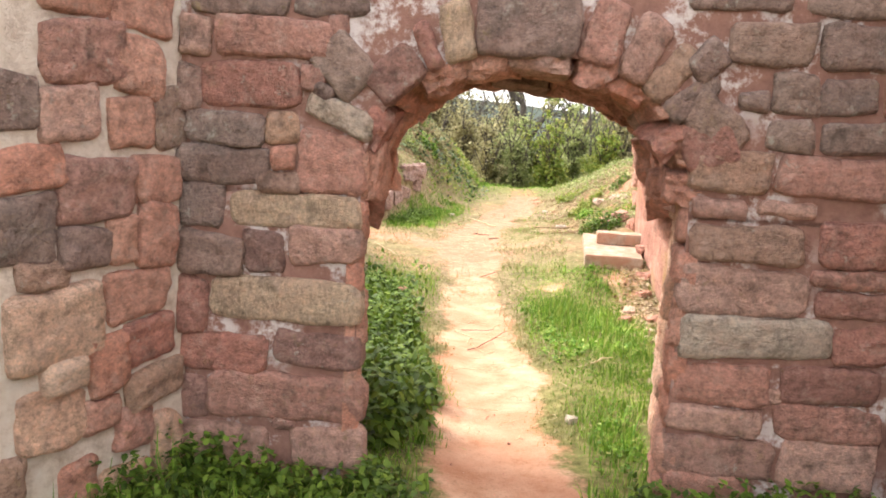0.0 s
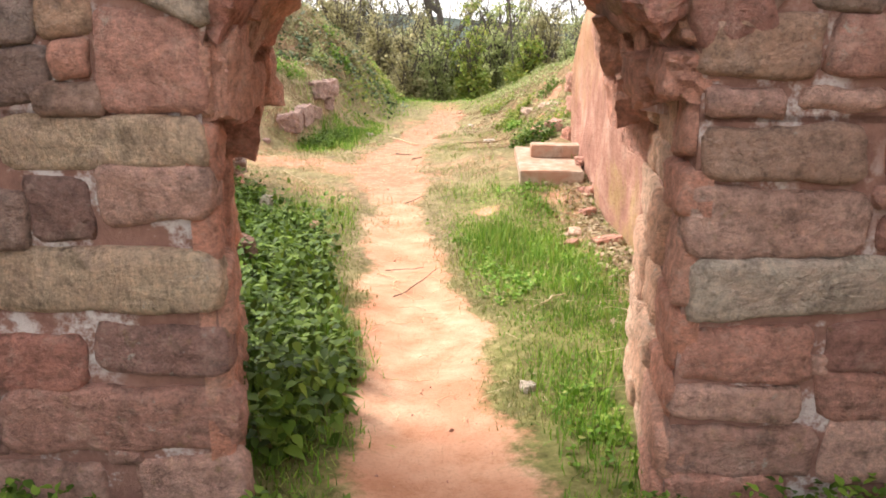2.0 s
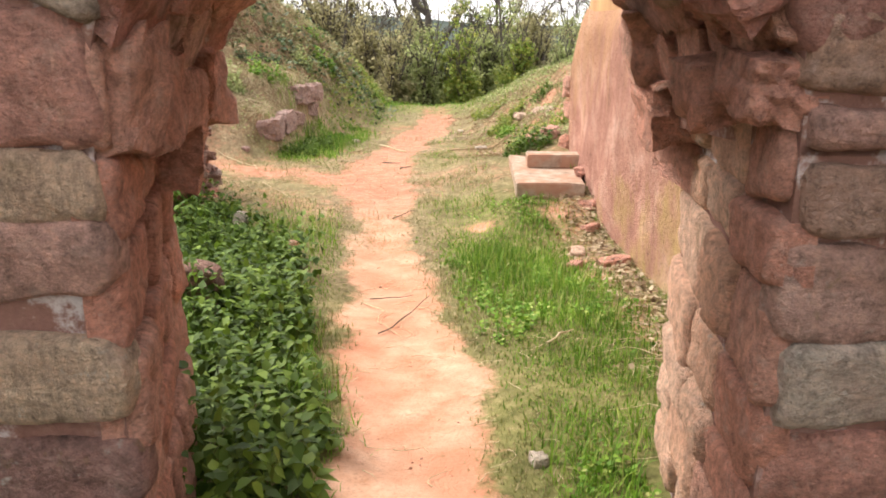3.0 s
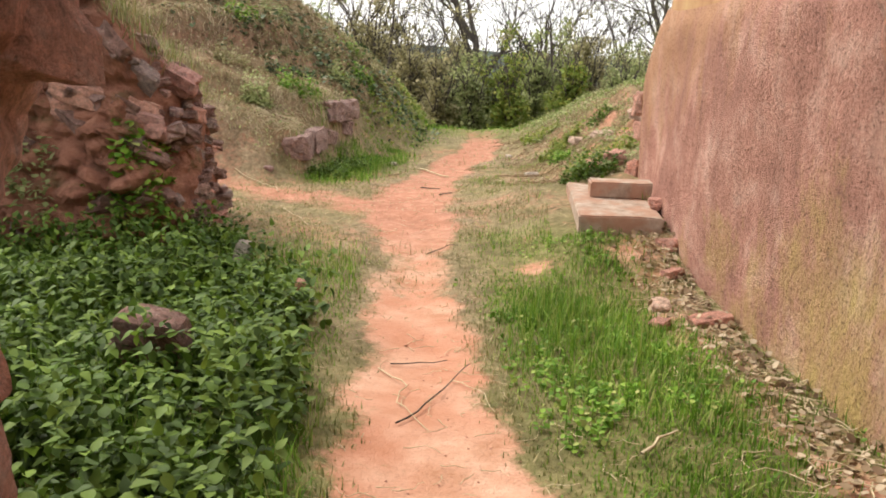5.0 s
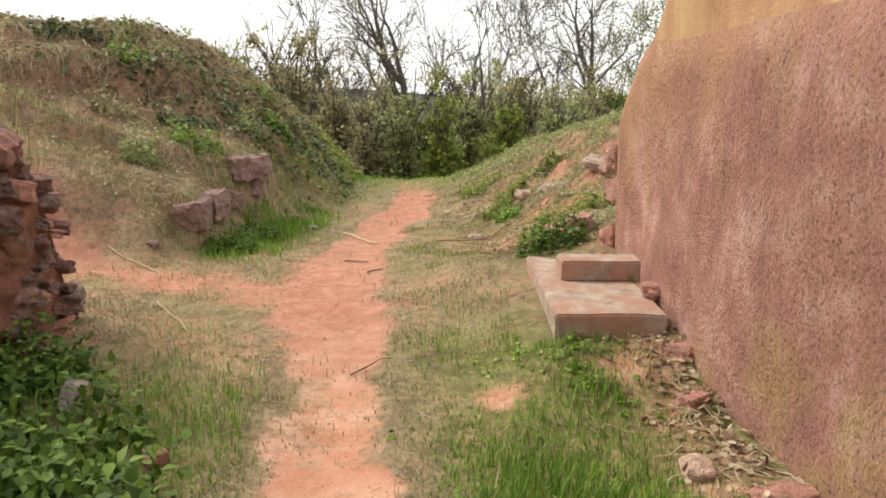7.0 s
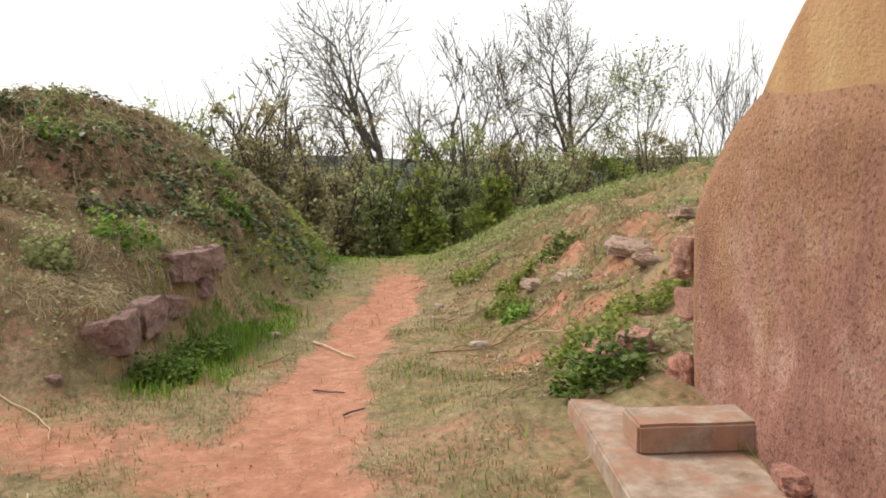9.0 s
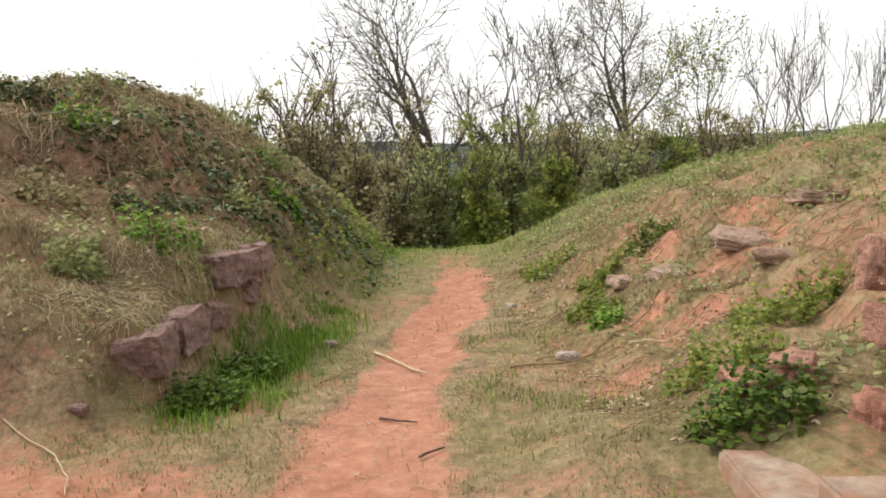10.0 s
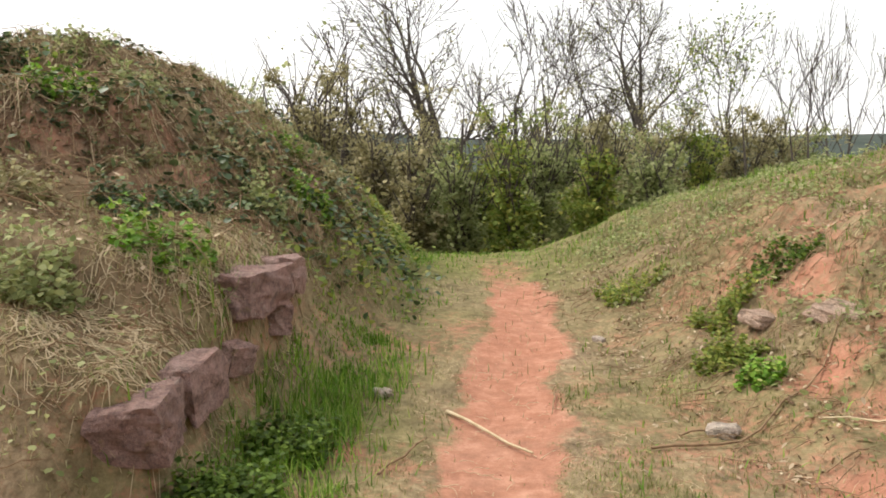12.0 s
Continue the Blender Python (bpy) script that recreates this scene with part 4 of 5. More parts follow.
LOOSE = [("boulder", -0.76, 6.30, 0.20, 0.30, 0.24, 0.28, DARK_ROCK, "dark rounded boulder among the nettles"), ("stone", -0.30, 7.98, 0.03, 0.10, 0.08, 0.08, STONE_ORANGE, "small brown stone lying in the grass"),
         ("stone", -0.80, 8.57, 0.06, 0.10, 0.12, 0.22, STONE_WHITE, "pale upright stone at the edge of the nettles"), ("stone", 0.32, 14.5, 0.02, 0.15, 0.10, 0.06, STONE_WHITE, "small white flat stone beside the path"),
         ("stone", 2.23, 13.41, 0.03, 0.17, 0.13, 0.08, STONE_WHITE, "pale stone lying on bare red earth"), ("stone", 2.18, 7.26, 0.0, 0.24, 0.18, 0.08, STONE_ORANGE, "flat pink stone at the foot of the roughcast wall"),
         ("stone", 1.86, 7.20, 0.01, 0.12, 0.10, 0.08, STONE_ORANGE, "small pink stone at the foot of the roughcast wall"), ("stone", 1.98, 7.55, 0.02, 0.16, 0.12, 0.06, STONE_SUNNY, "flat pink stone at the foot of the roughcast wall"),
         ("stone", 3.48, 14, -0.04, 0.55, 0.36, 0.102, TAN, "pale flat stone slab in the earth bank"), ("stone", 4, 13.65, -0.06, 0.7, 0.45, 0.136, TAN, "pale flat stone slab in the earth bank"),
         ("stone", 3.2, 14.6, -0.03, 0.34, 0.24, 0.111, TAN, "pale stone in the earth bank"), ("stone", 3.75, 12.9, -0.05, 0.45, 0.32, 0.111, TAN, "pale stone slab in the earth bank"), ("stone", 4.6, 13.9, -0.06, 0.75, 0.45, 0.128, TAN, "broad pale stone slab in the earth bank"),
         ("stone", 2.42, 8.62, 0.0, 0.20, 0.14, 0.10, STONE_ORANGE, "broken pink stone against the plinth"), ("stone", 2.52, 9.25, 0.09, 0.12, 0.22, 0.10, STONE_ORANGE, "broken stone wedged between plinth and wall"), ("stone", 2.30, 8.2, 0.01, 0.14, 0.11, 0.08, STONE_ORANGE, "small red stone among dead leaves"), ("stone", 2.66, 11.0, 0.03, 0.18, 0.22, 0.24, STONE_ORANGE, "broken orange stone at the end of the roughcast wall"), ("stone", 2.52, 11.2, 0.0, 0.3, 0.2, 0.14, STONE_ORANGE, "broken orange stone at the end of the roughcast wall"),
         ("stone", 2.25, 15.6, 0.01, 0.10, 0.08, 0.06, STONE_WHITE, "small white stone beside the path"), ("stone", -1.2, 12.45, 0.01, 0.10, 0.08, 0.06, ROCK, "small dark stone at the foot of the bank"), ("stone", -0.45, 7.75, 0.02, 0.12, 0.05, 0.05, ROCK, "small dark stone lying in the grass"), ("stone", 0.02, 5.02, 0.01, 0.05, 0.05, 0.03, ROCK, "pebble on the sandy path"), ("stone", 0.83, 4.3, 0.01, 0.08, 0.06, 0.05, STONE_WHITE, "small pale stone in the grass")]
for n, (nm, x, y, dz, a, b_, c, mt, lab) in enumerate(LOOSE):
    tagged(new(nm, rock_mesh(nm, (a, b_, c), mt, 120 + n, 6, 0.18, 0.4 if nm == "boulder" else 0.72 if a > 0.25 else 0.55)), lab, "stone").matrix_basis = pose(*on_land(x, y, dz), 5, 8, 37 * n)

# ---- twigs and sticks ----
def twig(pts, radius, material, label, lift=0.008, seed=0):
    rr = np.random.default_rng(seed)
    P = []
    for i in range(len(pts) - 1):
        for k in range(4):
            t = k / 4
            P.append(((1 - t) * pts[i][0] + t * pts[i + 1][0] + rr.normal(0, 0.006), (1 - t) * pts[i][1] + t * pts[i + 1][1] + rr.normal(0, 0.006)))
    P.append(pts[-1])
    P = [on_land(x, y, lift + radius + 0.02 * math.sin(math.pi * i / len(P)) * rr.uniform(0, 1)) for i, (x, y) in enumerate(P)]
    rad = [radius * (1 - 0.55 * i / len(P)) for i in range(len(P))]
    o = Vector(P[0])
    v, f = tube([Vector(p) - o for p in P], rad, 6)
    ob = tagged(new("twig", mesh_of("twig", v, f, material)), label, "twig", "twigs on the ground")
    ob.location = o


TWIGS = [([(0.22, 6.61), (0.36, 6.33), (0.31, 6.14), (0.43, 5.84)], 0.005, STALK, "pale crooked twig on the sandy path"), ([(0.30, 5.9), (0.48, 6.18), (0.67, 6.59)], 0.006, BARK, "dark curved twig on the sandy path"),
         ([(0.28, 6.7), (0.57, 6.71)], 0.005, BARK, "thin dark twig across the path"), ([(0.55, 6.43), (0.68, 6.22), (0.72, 5.96)], 0.0035, STALK, "thin pale twig on the path"), ([(1.19, 5.52), (1.39, 5.7)], 0.010, STALK, "split pale stick in the grass"),
         ([(0.71, 14.09), (1.08, 13.35)], 0.017, STALK, "pale straight stick lying on the path"), ([(0.21, 13.15), (0.52, 13.62)], 0.011, TWIG, "brown stick beside the path"), ([(0.66, 12.41), (0.89, 12.24)], 0.011, BARK, "short dark stick on the red path"),
         ([(0.85, 11.59), (0.99, 11.66)], 0.011, BARK, "short dark stick on the red path"), ([(1.72, 13.23), (2.23, 13.21), (3.02, 13.65), (4.06, 14.57)], 0.012, TWIG, "long thin branch lying on the earth bank"),
         ([(-1.58, 12.33), (-1.2, 12.02), (-0.99, 11.61), (-0.94, 11.41)], 0.008, STALK, "pale bent stem on bare earth"), ([(1.49, 14.34), (1.35, 13.91)], 0.008, TWIG, "short twig on the path"), ([(2.64, 13.13), (3.01, 12.72)], 0.010, STALK, "pale stick on the earth bank"),
         ([(1.96, 13.44), (2.31, 13.46)], 0.010, TWIG, "brown stick on bare earth"), ([(-0.81, 10.62), (-0.62, 10.2), (-0.44, 9.81)], 0.006, STALK, "pale dry stem in the grass"), ([(0.59, 9.04), (0.84, 9.21)], 0.006, BARK, "thin dark twig on the path")]
for n, (pts, rad, mt, lab) in enumerate(TWIGS):
    twig(pts, rad * 0.75, mt, lab, seed=n)

DRYGREEN = leaf_material("thin_turf", [(0, (0.12, 0.14, 0.035)), (0.4, (0.22, 0.24, 0.07)), (0.7, (0.36, 0.31, 0.15)), (1, (0.46, 0.38, 0.22))])

# ---- vegetation templates ----
BLADE_V = [(-0.5, 0, 0), (0.5, 0, 0), (0.36, 0.10, 0.55), (-0.36, 0.10, 0.55), (0.02, 0.36, 0.93), (-0.02, 0.36, 0.93)]
BLADE_F = [(0, 1, 2, 3), (3, 2, 4, 5)]
LEAF_V = [(0, 0, 0), (0.27, 0.16, 0.07), (0.33, 0.42, 0.05), (0, 1.0, -0.20), (-0.33, 0.42, 0.05), (-0.27, 0.16, 0.07), (0, 0.42, -0.04)]
LEAF_F = [(0, 1, 2, 6), (6, 2, 3, 4), (0, 6, 4, 5)]
ROUND_V = [(0, 0, 0), (0.38, 0.22, 0.06), (0.42, 0.62, 0.04), (0, 0.95, -0.06), (-0.42, 0.62, 0.04), (-0.38, 0.22, 0.06), (0, 0.5, -0.05)]


def pick(n, x0, x1, y0, y1, density, seed):
    """n places in a rectangle, thinned by a density 0..1."""
    q = np.random.default_rng(seed)
    x, y = q.uniform(x0, x1, n), q.uniform(y0, y1, n)
    keep = q.uniform(0, 1, n) < density(x, y)
    return x[keep], y[keep], q


def in_walls(x, y):
    """Places taken by walls and other solid things."""
    yw = 3.28 - 0.11 * x
    a = (y > yw - 0.03) & (y < yw + 1.15) & ((x < -0.34 - 0.14 * np.clip((y - yw) / 1.1, 0, 1)) | (x > 0.99 + 0.2 * np.clip((y - yw) / 1.1, 0, 1)))
    w = x > (1.96 + 0.1206 * (y - 4.1)) - 0.03
    w = w & (y < 10.6) & (y > 4)
    p = (np.abs((x - 2.12) - 0.165 * (y - 9.7)) < 0.42) & (y > 8.88) & (y < 10.6)
    s = (x < -1.36) & (y > 8.6) & (y < 10.5)
    left = (x + 1.06) * 0.866 - (y - 3.4) * 0.5 < 0.03
    return a | w | p | s | (left & (y < 3.5)) | ((x > 1.84) & (y < 4))


def tufty(x, y):
    """Clumps and gaps of thin turf."""
    return sstep(-0.25, 0.45, 0.7 * wobble(x, y, 6.5, 0.4) + 0.6 * wobble(x, y, 2.3, 2.9))


def nettle_at(x, y):
    a = sstep(0.2, -0.38, x + 0.22 * wobble(x, y, 3.4) + 0.1 * wobble(x, y, 9, 2) - curve(y, [3.5, 5, 6.5, 8.5], [0.12, 0.10, -0.12, -0.42])) * sstep(3.9, 4.2, y) * (1 - sstep(7.9 + 0.5 * np.clip(-x - 0.5, 0, 2), 8.7 + 0.5 * np.clip(-x - 0.5, 0, 2), y)) * (x > -3.6)
    yw = 3.25 - 0.11 * x
    b = sstep(0.60, 0.10, yw - y) * (y < yw) * ((x < -0.15) | (x > 0.85)) * (x > -1.4) * (x < 2)
    c = np.exp(-(((x + 0.2) / 0.16) ** 2 + ((y - 3.75) / 0.5) ** 2))
    return np.maximum.reduce([a, b, c]) * (1 - soil_at(x, y)) * ~in_walls(x, y)


def lush_at(x, y):
    strip = sstep(0.12, 0.45, x - path_mid(y) - path_half(y) * 0.7) * sstep(2.0, 3.3, y) * (1 - 0.78 * sstep(7.6, 8.8, y)) * (1 - sstep(15, 19, y))
    left = 0.8 * sstep(-0.02, -0.25, x - path_mid(y) + path_half(y)) * (1 - 0.35 * sstep(5.0, 7.5, y)) * (1 - sstep(8, 10, y))
    d = mound_edge(y) - x
    flank = np.exp(-((d - 0.12) / 0.5) ** 2) * sstep(12.6, 13.4, y) * (1 - sstep(21, 23, y)) * 1.0
    crest = sstep(18.0, 20, y) * (1 - sstep(22, 23, y)) * np.exp(-((x - 2.6) / 1.3) ** 2) * 0.35
    e = x - slope_edge(y)
    top = sstep(1.4, 2.6, e) * sstep(10.5, 12, y) * (1 - sstep(22, 24, y)) * 0.7 + 0.5 * sstep(-0.3, 0.6, e) * sstep(15, 17.5, y) * (1 - sstep(21, 23, y))
    front = 0.9 * sstep(0.6, 0.0, 3.25 - 0.11 * x - y) * (y < 3.3) * (np.abs(x - 0.35) > 0.32)
    tuft = sum(np.exp(-(((x - cx) / rr) ** 2 + ((y - cy) / rr) ** 2)) for cx, cy, rr in ((1.75, 8.3, 0.28), (1.72, 9.0, 0.25), (-1.2, 9.2, 0.3), (-0.95, 8.9, 0.25), (1.75, 6.3, 0.4), (1.62, 5.8, 0.35), (-0.35, 13.0, 0.4), (-0.5, 12.7, 0.3), (-0.2, 13.7, 0.4), (0.0, 14.5, 0.4), (0.2, 15.4, 0.4), (1.9, 11.6, 0.2), (-0.12, 3.95, 0.22), (-0.14, 4.5, 0.25), (-0.1, 5.0, 0.2)))
    m = np.maximum.reduce([strip, left, flank, crest, top, front, tuft])
    litter = np.exp(-((x - (1.96 + 0.12 * (y - 4.1)) + 0.14) / 0.2) ** 2) * (y > 4) * (y < 9)
    return np.clip(m * (1 - 0.92 * soil_at(x, y)) * (1 - 0.9 * litter), 0, 1) * ~in_walls(x, y) * (0.65 + 0.35 * wobble(x, y, 3.3, 7))


def blades(name, n, box, density, height, width, material, seed, label, flat=0.6):
    x, y, q = pick(n, *box, density, seed)
    m = len(x)
    h = q.uniform(height[0], height[1], m) * (0.72 + 0.5 * wobble(x, y, 2.0, 3.3))
    near = np.clip(np.hypot(x - 0.4, y - 5) / 9, 0.8, 2.2)
    sc = np.stack([q.uniform(*width, m) * near, h, h], 1)
    loc = np.stack([x, y, land(x, y) - 0.005], 1)
    R = turns(q.uniform(0, 6.283, m), q.normal(0, flat, m))
    return tagged(new(name, scatter(name, BLADE_V, BLADE_F, loc, R, sc, material)), label, "grass", kind="stuff")


blades("grass", 300000, (-3.4, 2.6, 1.9, 9.6), lush_at, (0.035, 0.12), (0.005, 0.010), GRASS, 11, "fresh green grass beside the footpath")
blades("tall_grass", 52000, (-1.4, 2.4, 2.3, 9.3), lambda x, y: lush_at(x, y) ** 2 * sstep(-0.05, 0.5, wobble(x, y, 3.6, 1.1)), (0.10, 0.26), (0.006, 0.011), GRASS, 12, "longer green grass tufts")
blades("bank_grass", 230000, (-3.5, 8.5, 9.6, 23), lambda x, y: lush_at(x, y) * (0.15 + 0.85 * tufty(x, y)), (0.035, 0.14), (0.006, 0.012), GRASS, 13, "green grass on the banks", 1.0)
blades("short_turf", 330000, (-2.2, 3.4, 3.9, 14.5), lambda x, y: 0.9 * (1 - soil_at(x, y)) * (1 - 0.85 * sstep(6.5, 9, y) * (1 - tufty(x, y))) * (1 - nettle_at(x, y)) * (1 - 0.75 * lush_at(x, y)) * (1 - sstep(0.1, 0.5, mound_edge(y) - x) * (y > 12)) * ~in_walls(x, y), (0.02, 0.06), (0.004, 0.009), DRYGREEN, 15, "thin short turf at the path's edges", 1.1)
blades("bank_tufts", 26000, (-1.0, 0.7, 12.3, 16.5), lambda x, y: np.clip(sum(np.exp(-(((x - cx) / 0.32) ** 2 + ((y - cy) / 0.4) ** 2)) for cx, cy in ((-0.45, 12.8), (-0.3, 13.3), (-0.1, 13.9), (0.05, 14.7), (0.25, 15.6))), 0, 1) * (0.3 + 0.7 * tufty(x, y)), (0.08, 0.22), (0.006, 0.012), GRASS, 19, "fresh green grass tufts below the sandstone blocks")
blades("dry_grass", 300000, (-5, 7, 5.2, 21), lambda x, y: np.clip(0.9 * tufty(x + 3, y) * dry_at(x, y) * (1 - 0.8 * soil_at(x, y)) * ~in_walls(x, y) * (0.5 + 0.5 * wobble(x, y, 2.9, 4.4)) + 0.06 * soil_at(x, y) * (y > 8), 0, 1), (0.03, 0.11), (0.004, 0.009), DRY, 14, "dry straw-coloured grass on the banks", 2.2)
blades("mound_grass", 170000, (-5, 1.2, 12.6, 20), lambda x, y: 0.8 * sstep(0.15, 0.5, mound_edge(y) - x) * (0.4 + 0.6 * wobble(x, y, 1.7, 2.4)), (0.05, 0.14), (0.007, 0.013), OLIVE, 16, "olive withered grass on the mound", 1.2)


def leafy_plants(name, x, y, q, tiers, height, leaf, material, label, lift=0.0, template=LEAF_V, droop=0.35):
    """Upright stems with pairs of leaves up them."""
    m = len(x)
    h = q.uniform(*height, m) * (0.85 + 0.45 * wobble(x, y, 3.7, 2.2))
    base = land(x, y) + lift
    lx, ly = q.normal(0, 0.12, m), q.normal(0, 0.12, m)
    loc, yaw, pit, sc = [], [], [], []
    for t in range(tiers):
        f = (t + 0.6) / tiers
        for side in range(3):
            a = q.uniform(0, 6.283, m)
            loc.append(np.stack([x + lx * h * f + 0.012 * np.cos(a), y + ly * h * f + 0.012 * np.sin(a), base + h * f], 1))
            yaw.append(a)
            pit.append(q.normal(0.1 - droop * (1.2 - f), 0.65, m))
            s = q.uniform(*leaf, m) * (1.15 - 0.5 * f)
            sc.append(np.stack([s * 0.95, s, s], 1))
    loc, yaw, pit, sc = map(np.concatenate, (loc, yaw, pit, sc))
    return tagged(new(name, scatter(name, template, LEAF_F, loc, turns(yaw, pit), sc, material)), label, "plants", kind="stuff")


x, y, q = pick(8200, -3.6, 2, 1.9, 9.4, lambda x, y: nettle_at(x, y) * (x < 0.05) * (y > 3.6), 21)
leafy_plants("nettles", x, y, q, 5, (0.14, 0.46), (0.045, 0.095), NETTLE, "dense dark green stinging nettles")
x, y, q = pick(3600, -1.5, 2, 2.1, 3.4, nettle_at, 22)
leafy_plants("wall_foot_weeds", x, y, q, 3, (0.06, 0.22), (0.03, 0.065), NETTLE, "broad-leaved weeds at the foot of the wall")
x, y, q = pick(9000, 0.6, 2.1, 3.5, 9, lambda x, y: 0.45 * lush_at(x, y) * (wobble(x, y, 2.1, 6.6) > -0.1), 23)
leafy_plants("low_weeds", x, y, q, 2, (0.03, 0.10), (0.02, 0.04), GRASS, "low broad-leaved weeds in the grass", template=ROUND_V)


def stump_plants(n, seed, box, kz, height, width, template, faces, material, name, label, category):
    """Grass or leaves rooted on the face and rim of the ruined wall."""
    q = np.random.default_rng(seed)
    x, k = q.uniform(*box, n), q.uniform(*kz, n)
    z = -0.3 + (stump_top(x) + 0.3) * k
    y = stump_front(x, z) + 0.85 * np.clip((x + 1.75) / 0.43, 0, 2) ** 2 * (0.6 + 0.4 * k) + np.where(k > 0.95, q.uniform(0.05, 0.7, n), -0.03)
    h = q.uniform(*height, n)
    sc = np.stack([q.uniform(*width, n), h, h], 1)
    tagged(new(name, scatter(name, template, faces, np.stack([x, y, z], 1), turns(q.uniform(0, 6.283, n), q.normal(0.1, 0.6, n)), sc, material)), label, category, kind="stuff")


stump_plants(1500, 71, (-2.9, -1.36), (0.96, 1.06), (0.08, 0.24), (0.005, 0.010), BLADE_V, BLADE_F, DRYGREEN, "rim_grass", "withered grass on the rim of the ruined wall", "grass")
stump_plants(420, 72, (-1.72, -1.40), (0.12, 0.62), (0.04, 0.09), (0.04, 0.08), ROUND_V, LEAF_F, GRASS, "stump_weeds", "green weeds rooted in the ruined wall", "plants")
stump_plants(160, 73, (-2.5, -2.15), (0.15, 0.4), (0.03, 0.07), (0.03, 0.06), ROUND_V, LEAF_F, SHRUBLEAF, "stump_herbs", "small herbs in a hollow of the ruined wall", "plants")


def clump(name, cx, cy, radius, n, height, leaf, material, label, seed, template=ROUND_V):
    q = np.random.default_rng(seed)
    a, r_ = q.uniform(0, 6.283, n), radius * np.sqrt(q.uniform(0, 1, n))
    x, y = cx + r_ * np.cos(a), cy + r_ * np.sin(a)
    ob = leafy_plants(name, x, y, q, 3, height, leaf, material, label, template=template)
    ob["kind"] = "stuff"
    return ob


BROW = [(-1.1, 15.3), (-1.6, 15.7), (-2.1, 16.0), (-0.6, 16.2), (-2.7, 16.4), (-0.9, 16.9), (-0.2, 17.0), (-1.7, 16.8), (-3.3, 16.6), (0.1, 18.0), (-0.5, 18.2), (-2.3, 17.3), (-1.4, 14.9), (-2.0, 14.6), (-1.0, 14.2), (-1.5, 13.6)]
for n, (cx, cy) in enumerate(BROW):
    clump("bramble_clump", cx, cy, 0.22 + 0.05 * (n % 3), 70, (0.06, 0.20 + 0.08 * (n % 4)), (0.03, 0.07), (IVY, OLIVE, GRASS, SHRUBLEAF)[n % 4], ("dark ivy and bramble clump on the mound", "withered olive weed clump on the mound", "fresh green weed clump on the mound", "pale green weed clump on the mound")[n % 4], 400 + n)
CLUMPS = [(2.35, 10.85, 0.30, 60, 0.30, NETTLE, "leafy green weed clump beside the plinth"), (2.62, 11.6, 0.32, 60, 0.35, BRIGHT, "yellow-green spurge clump on the bank"), (2.75, 14.3, 0.24, 50, 0.2, BRIGHT, "yellow-green spurge clump on the bank"),
          (3.05, 15.0, 0.26, 50, 0.22, BRIGHT, "yellow-green spurge clump on the bank"), (2.7, 13.85, 0.15, 25, 0.14, GRASS, "small green weed clump on the bank"), (3.7, 15.2, 0.3, 40, 0.2, NETTLE, "green weed clump on the bank"), (2.95, 16.6, 0.35, 50, 0.2, BRIGHT, "yellow-green spurge clump on the bank"),
          (-0.50, 12.85, 0.26, 70, 0.24, NETTLE, "green weeds below the sandstone blocks"), (-0.25, 13.5, 0.24, 60, 0.24, NETTLE, "green weeds below the sandstone blocks"), (-1.15, 9.0, 0.3, 80, 0.36, NETTLE, "nettle clump beside the ruined wall"), (-1.65, 8.75, 0.2, 50, 0.5, NETTLE, "nettle clump beside the ruined wall"), (4.6, 12.2, 0.4, 60, 0.3, NETTLE, "green weed clump on the bank"), (3.3, 12.1, 0.35, 60, 0.3, BRIGHT, "yellow-green weeds on the bank")]
for n, (cx, cy, rd, cnt, hh, mt, lab) in enumerate(CLUMPS):
    clump("weed_clump", cx, cy, rd, cnt * 2, (hh * 0.35, hh), (0.03, 0.055), mt, lab, 50 + n)

# ivy and brambles over the mound
x, y, q = pick(40000, -5, 1.4, 13.6, 21, lambda x, y: np.clip(sum(np.exp(-(((x - cx) / rr) ** 2 + ((y - cy) / rr) ** 2)) for cx, cy, rr in ((-1.95, 15.9, 0.38), (-0.7, 16.4, 0.5), (-0.1, 17.4, 0.55), (-3.0, 16.6, 0.35), (-1.4, 17.0, 0.4), (0.4, 18.6, 0.5), (-2.6, 17.8, 0.4))) * (0.6 + 0.5 * wobble(x, y, 4.9, 0.7)) + 0.05 * sstep(0.35, 0.8, mound_edge(y) - x) * sstep(14.5, 15.5, y), 0, 1), 31)
m = len(x)
s = q.uniform(0.05, 0.10, m)
loc = np.stack([x, y, land(x, y) + q.uniform(0.0, 0.14, m)], 1)
tagged(new("ivy", scatter("ivy", ROUND_V, LEAF_F, loc, turns(q.uniform(0, 6.283, m), q.normal(-0.5, 0.5, m)), np.stack([s, s, s], 1), IVY)), "dark ivy and bramble leaves over the mound", "ivy", kind="stuff")
x, y, q = pick(5000, -0.9, 1.9, 14.5, 22, lambda x, y: np.exp(-((mound_edge(y) - x - 0.35) / 0.3) ** 2) * sstep(15, 17, y), 33)
m = len(x)
s = q.uniform(0.05, 0.09, m)
tagged(new("bank_weeds", scatter("bank_weeds", ROUND_V, LEAF_F, np.stack([x, y, land(x, y) + q.uniform(0.02, 0.18, m)], 1), turns(q.uniform(0, 6.283, m), q.normal(-0.2, 0.5, m)), np.stack([s, s, s], 1), BRIGHT)), "yellow-green weeds on the mound's flank", "plants", kind="stuff")


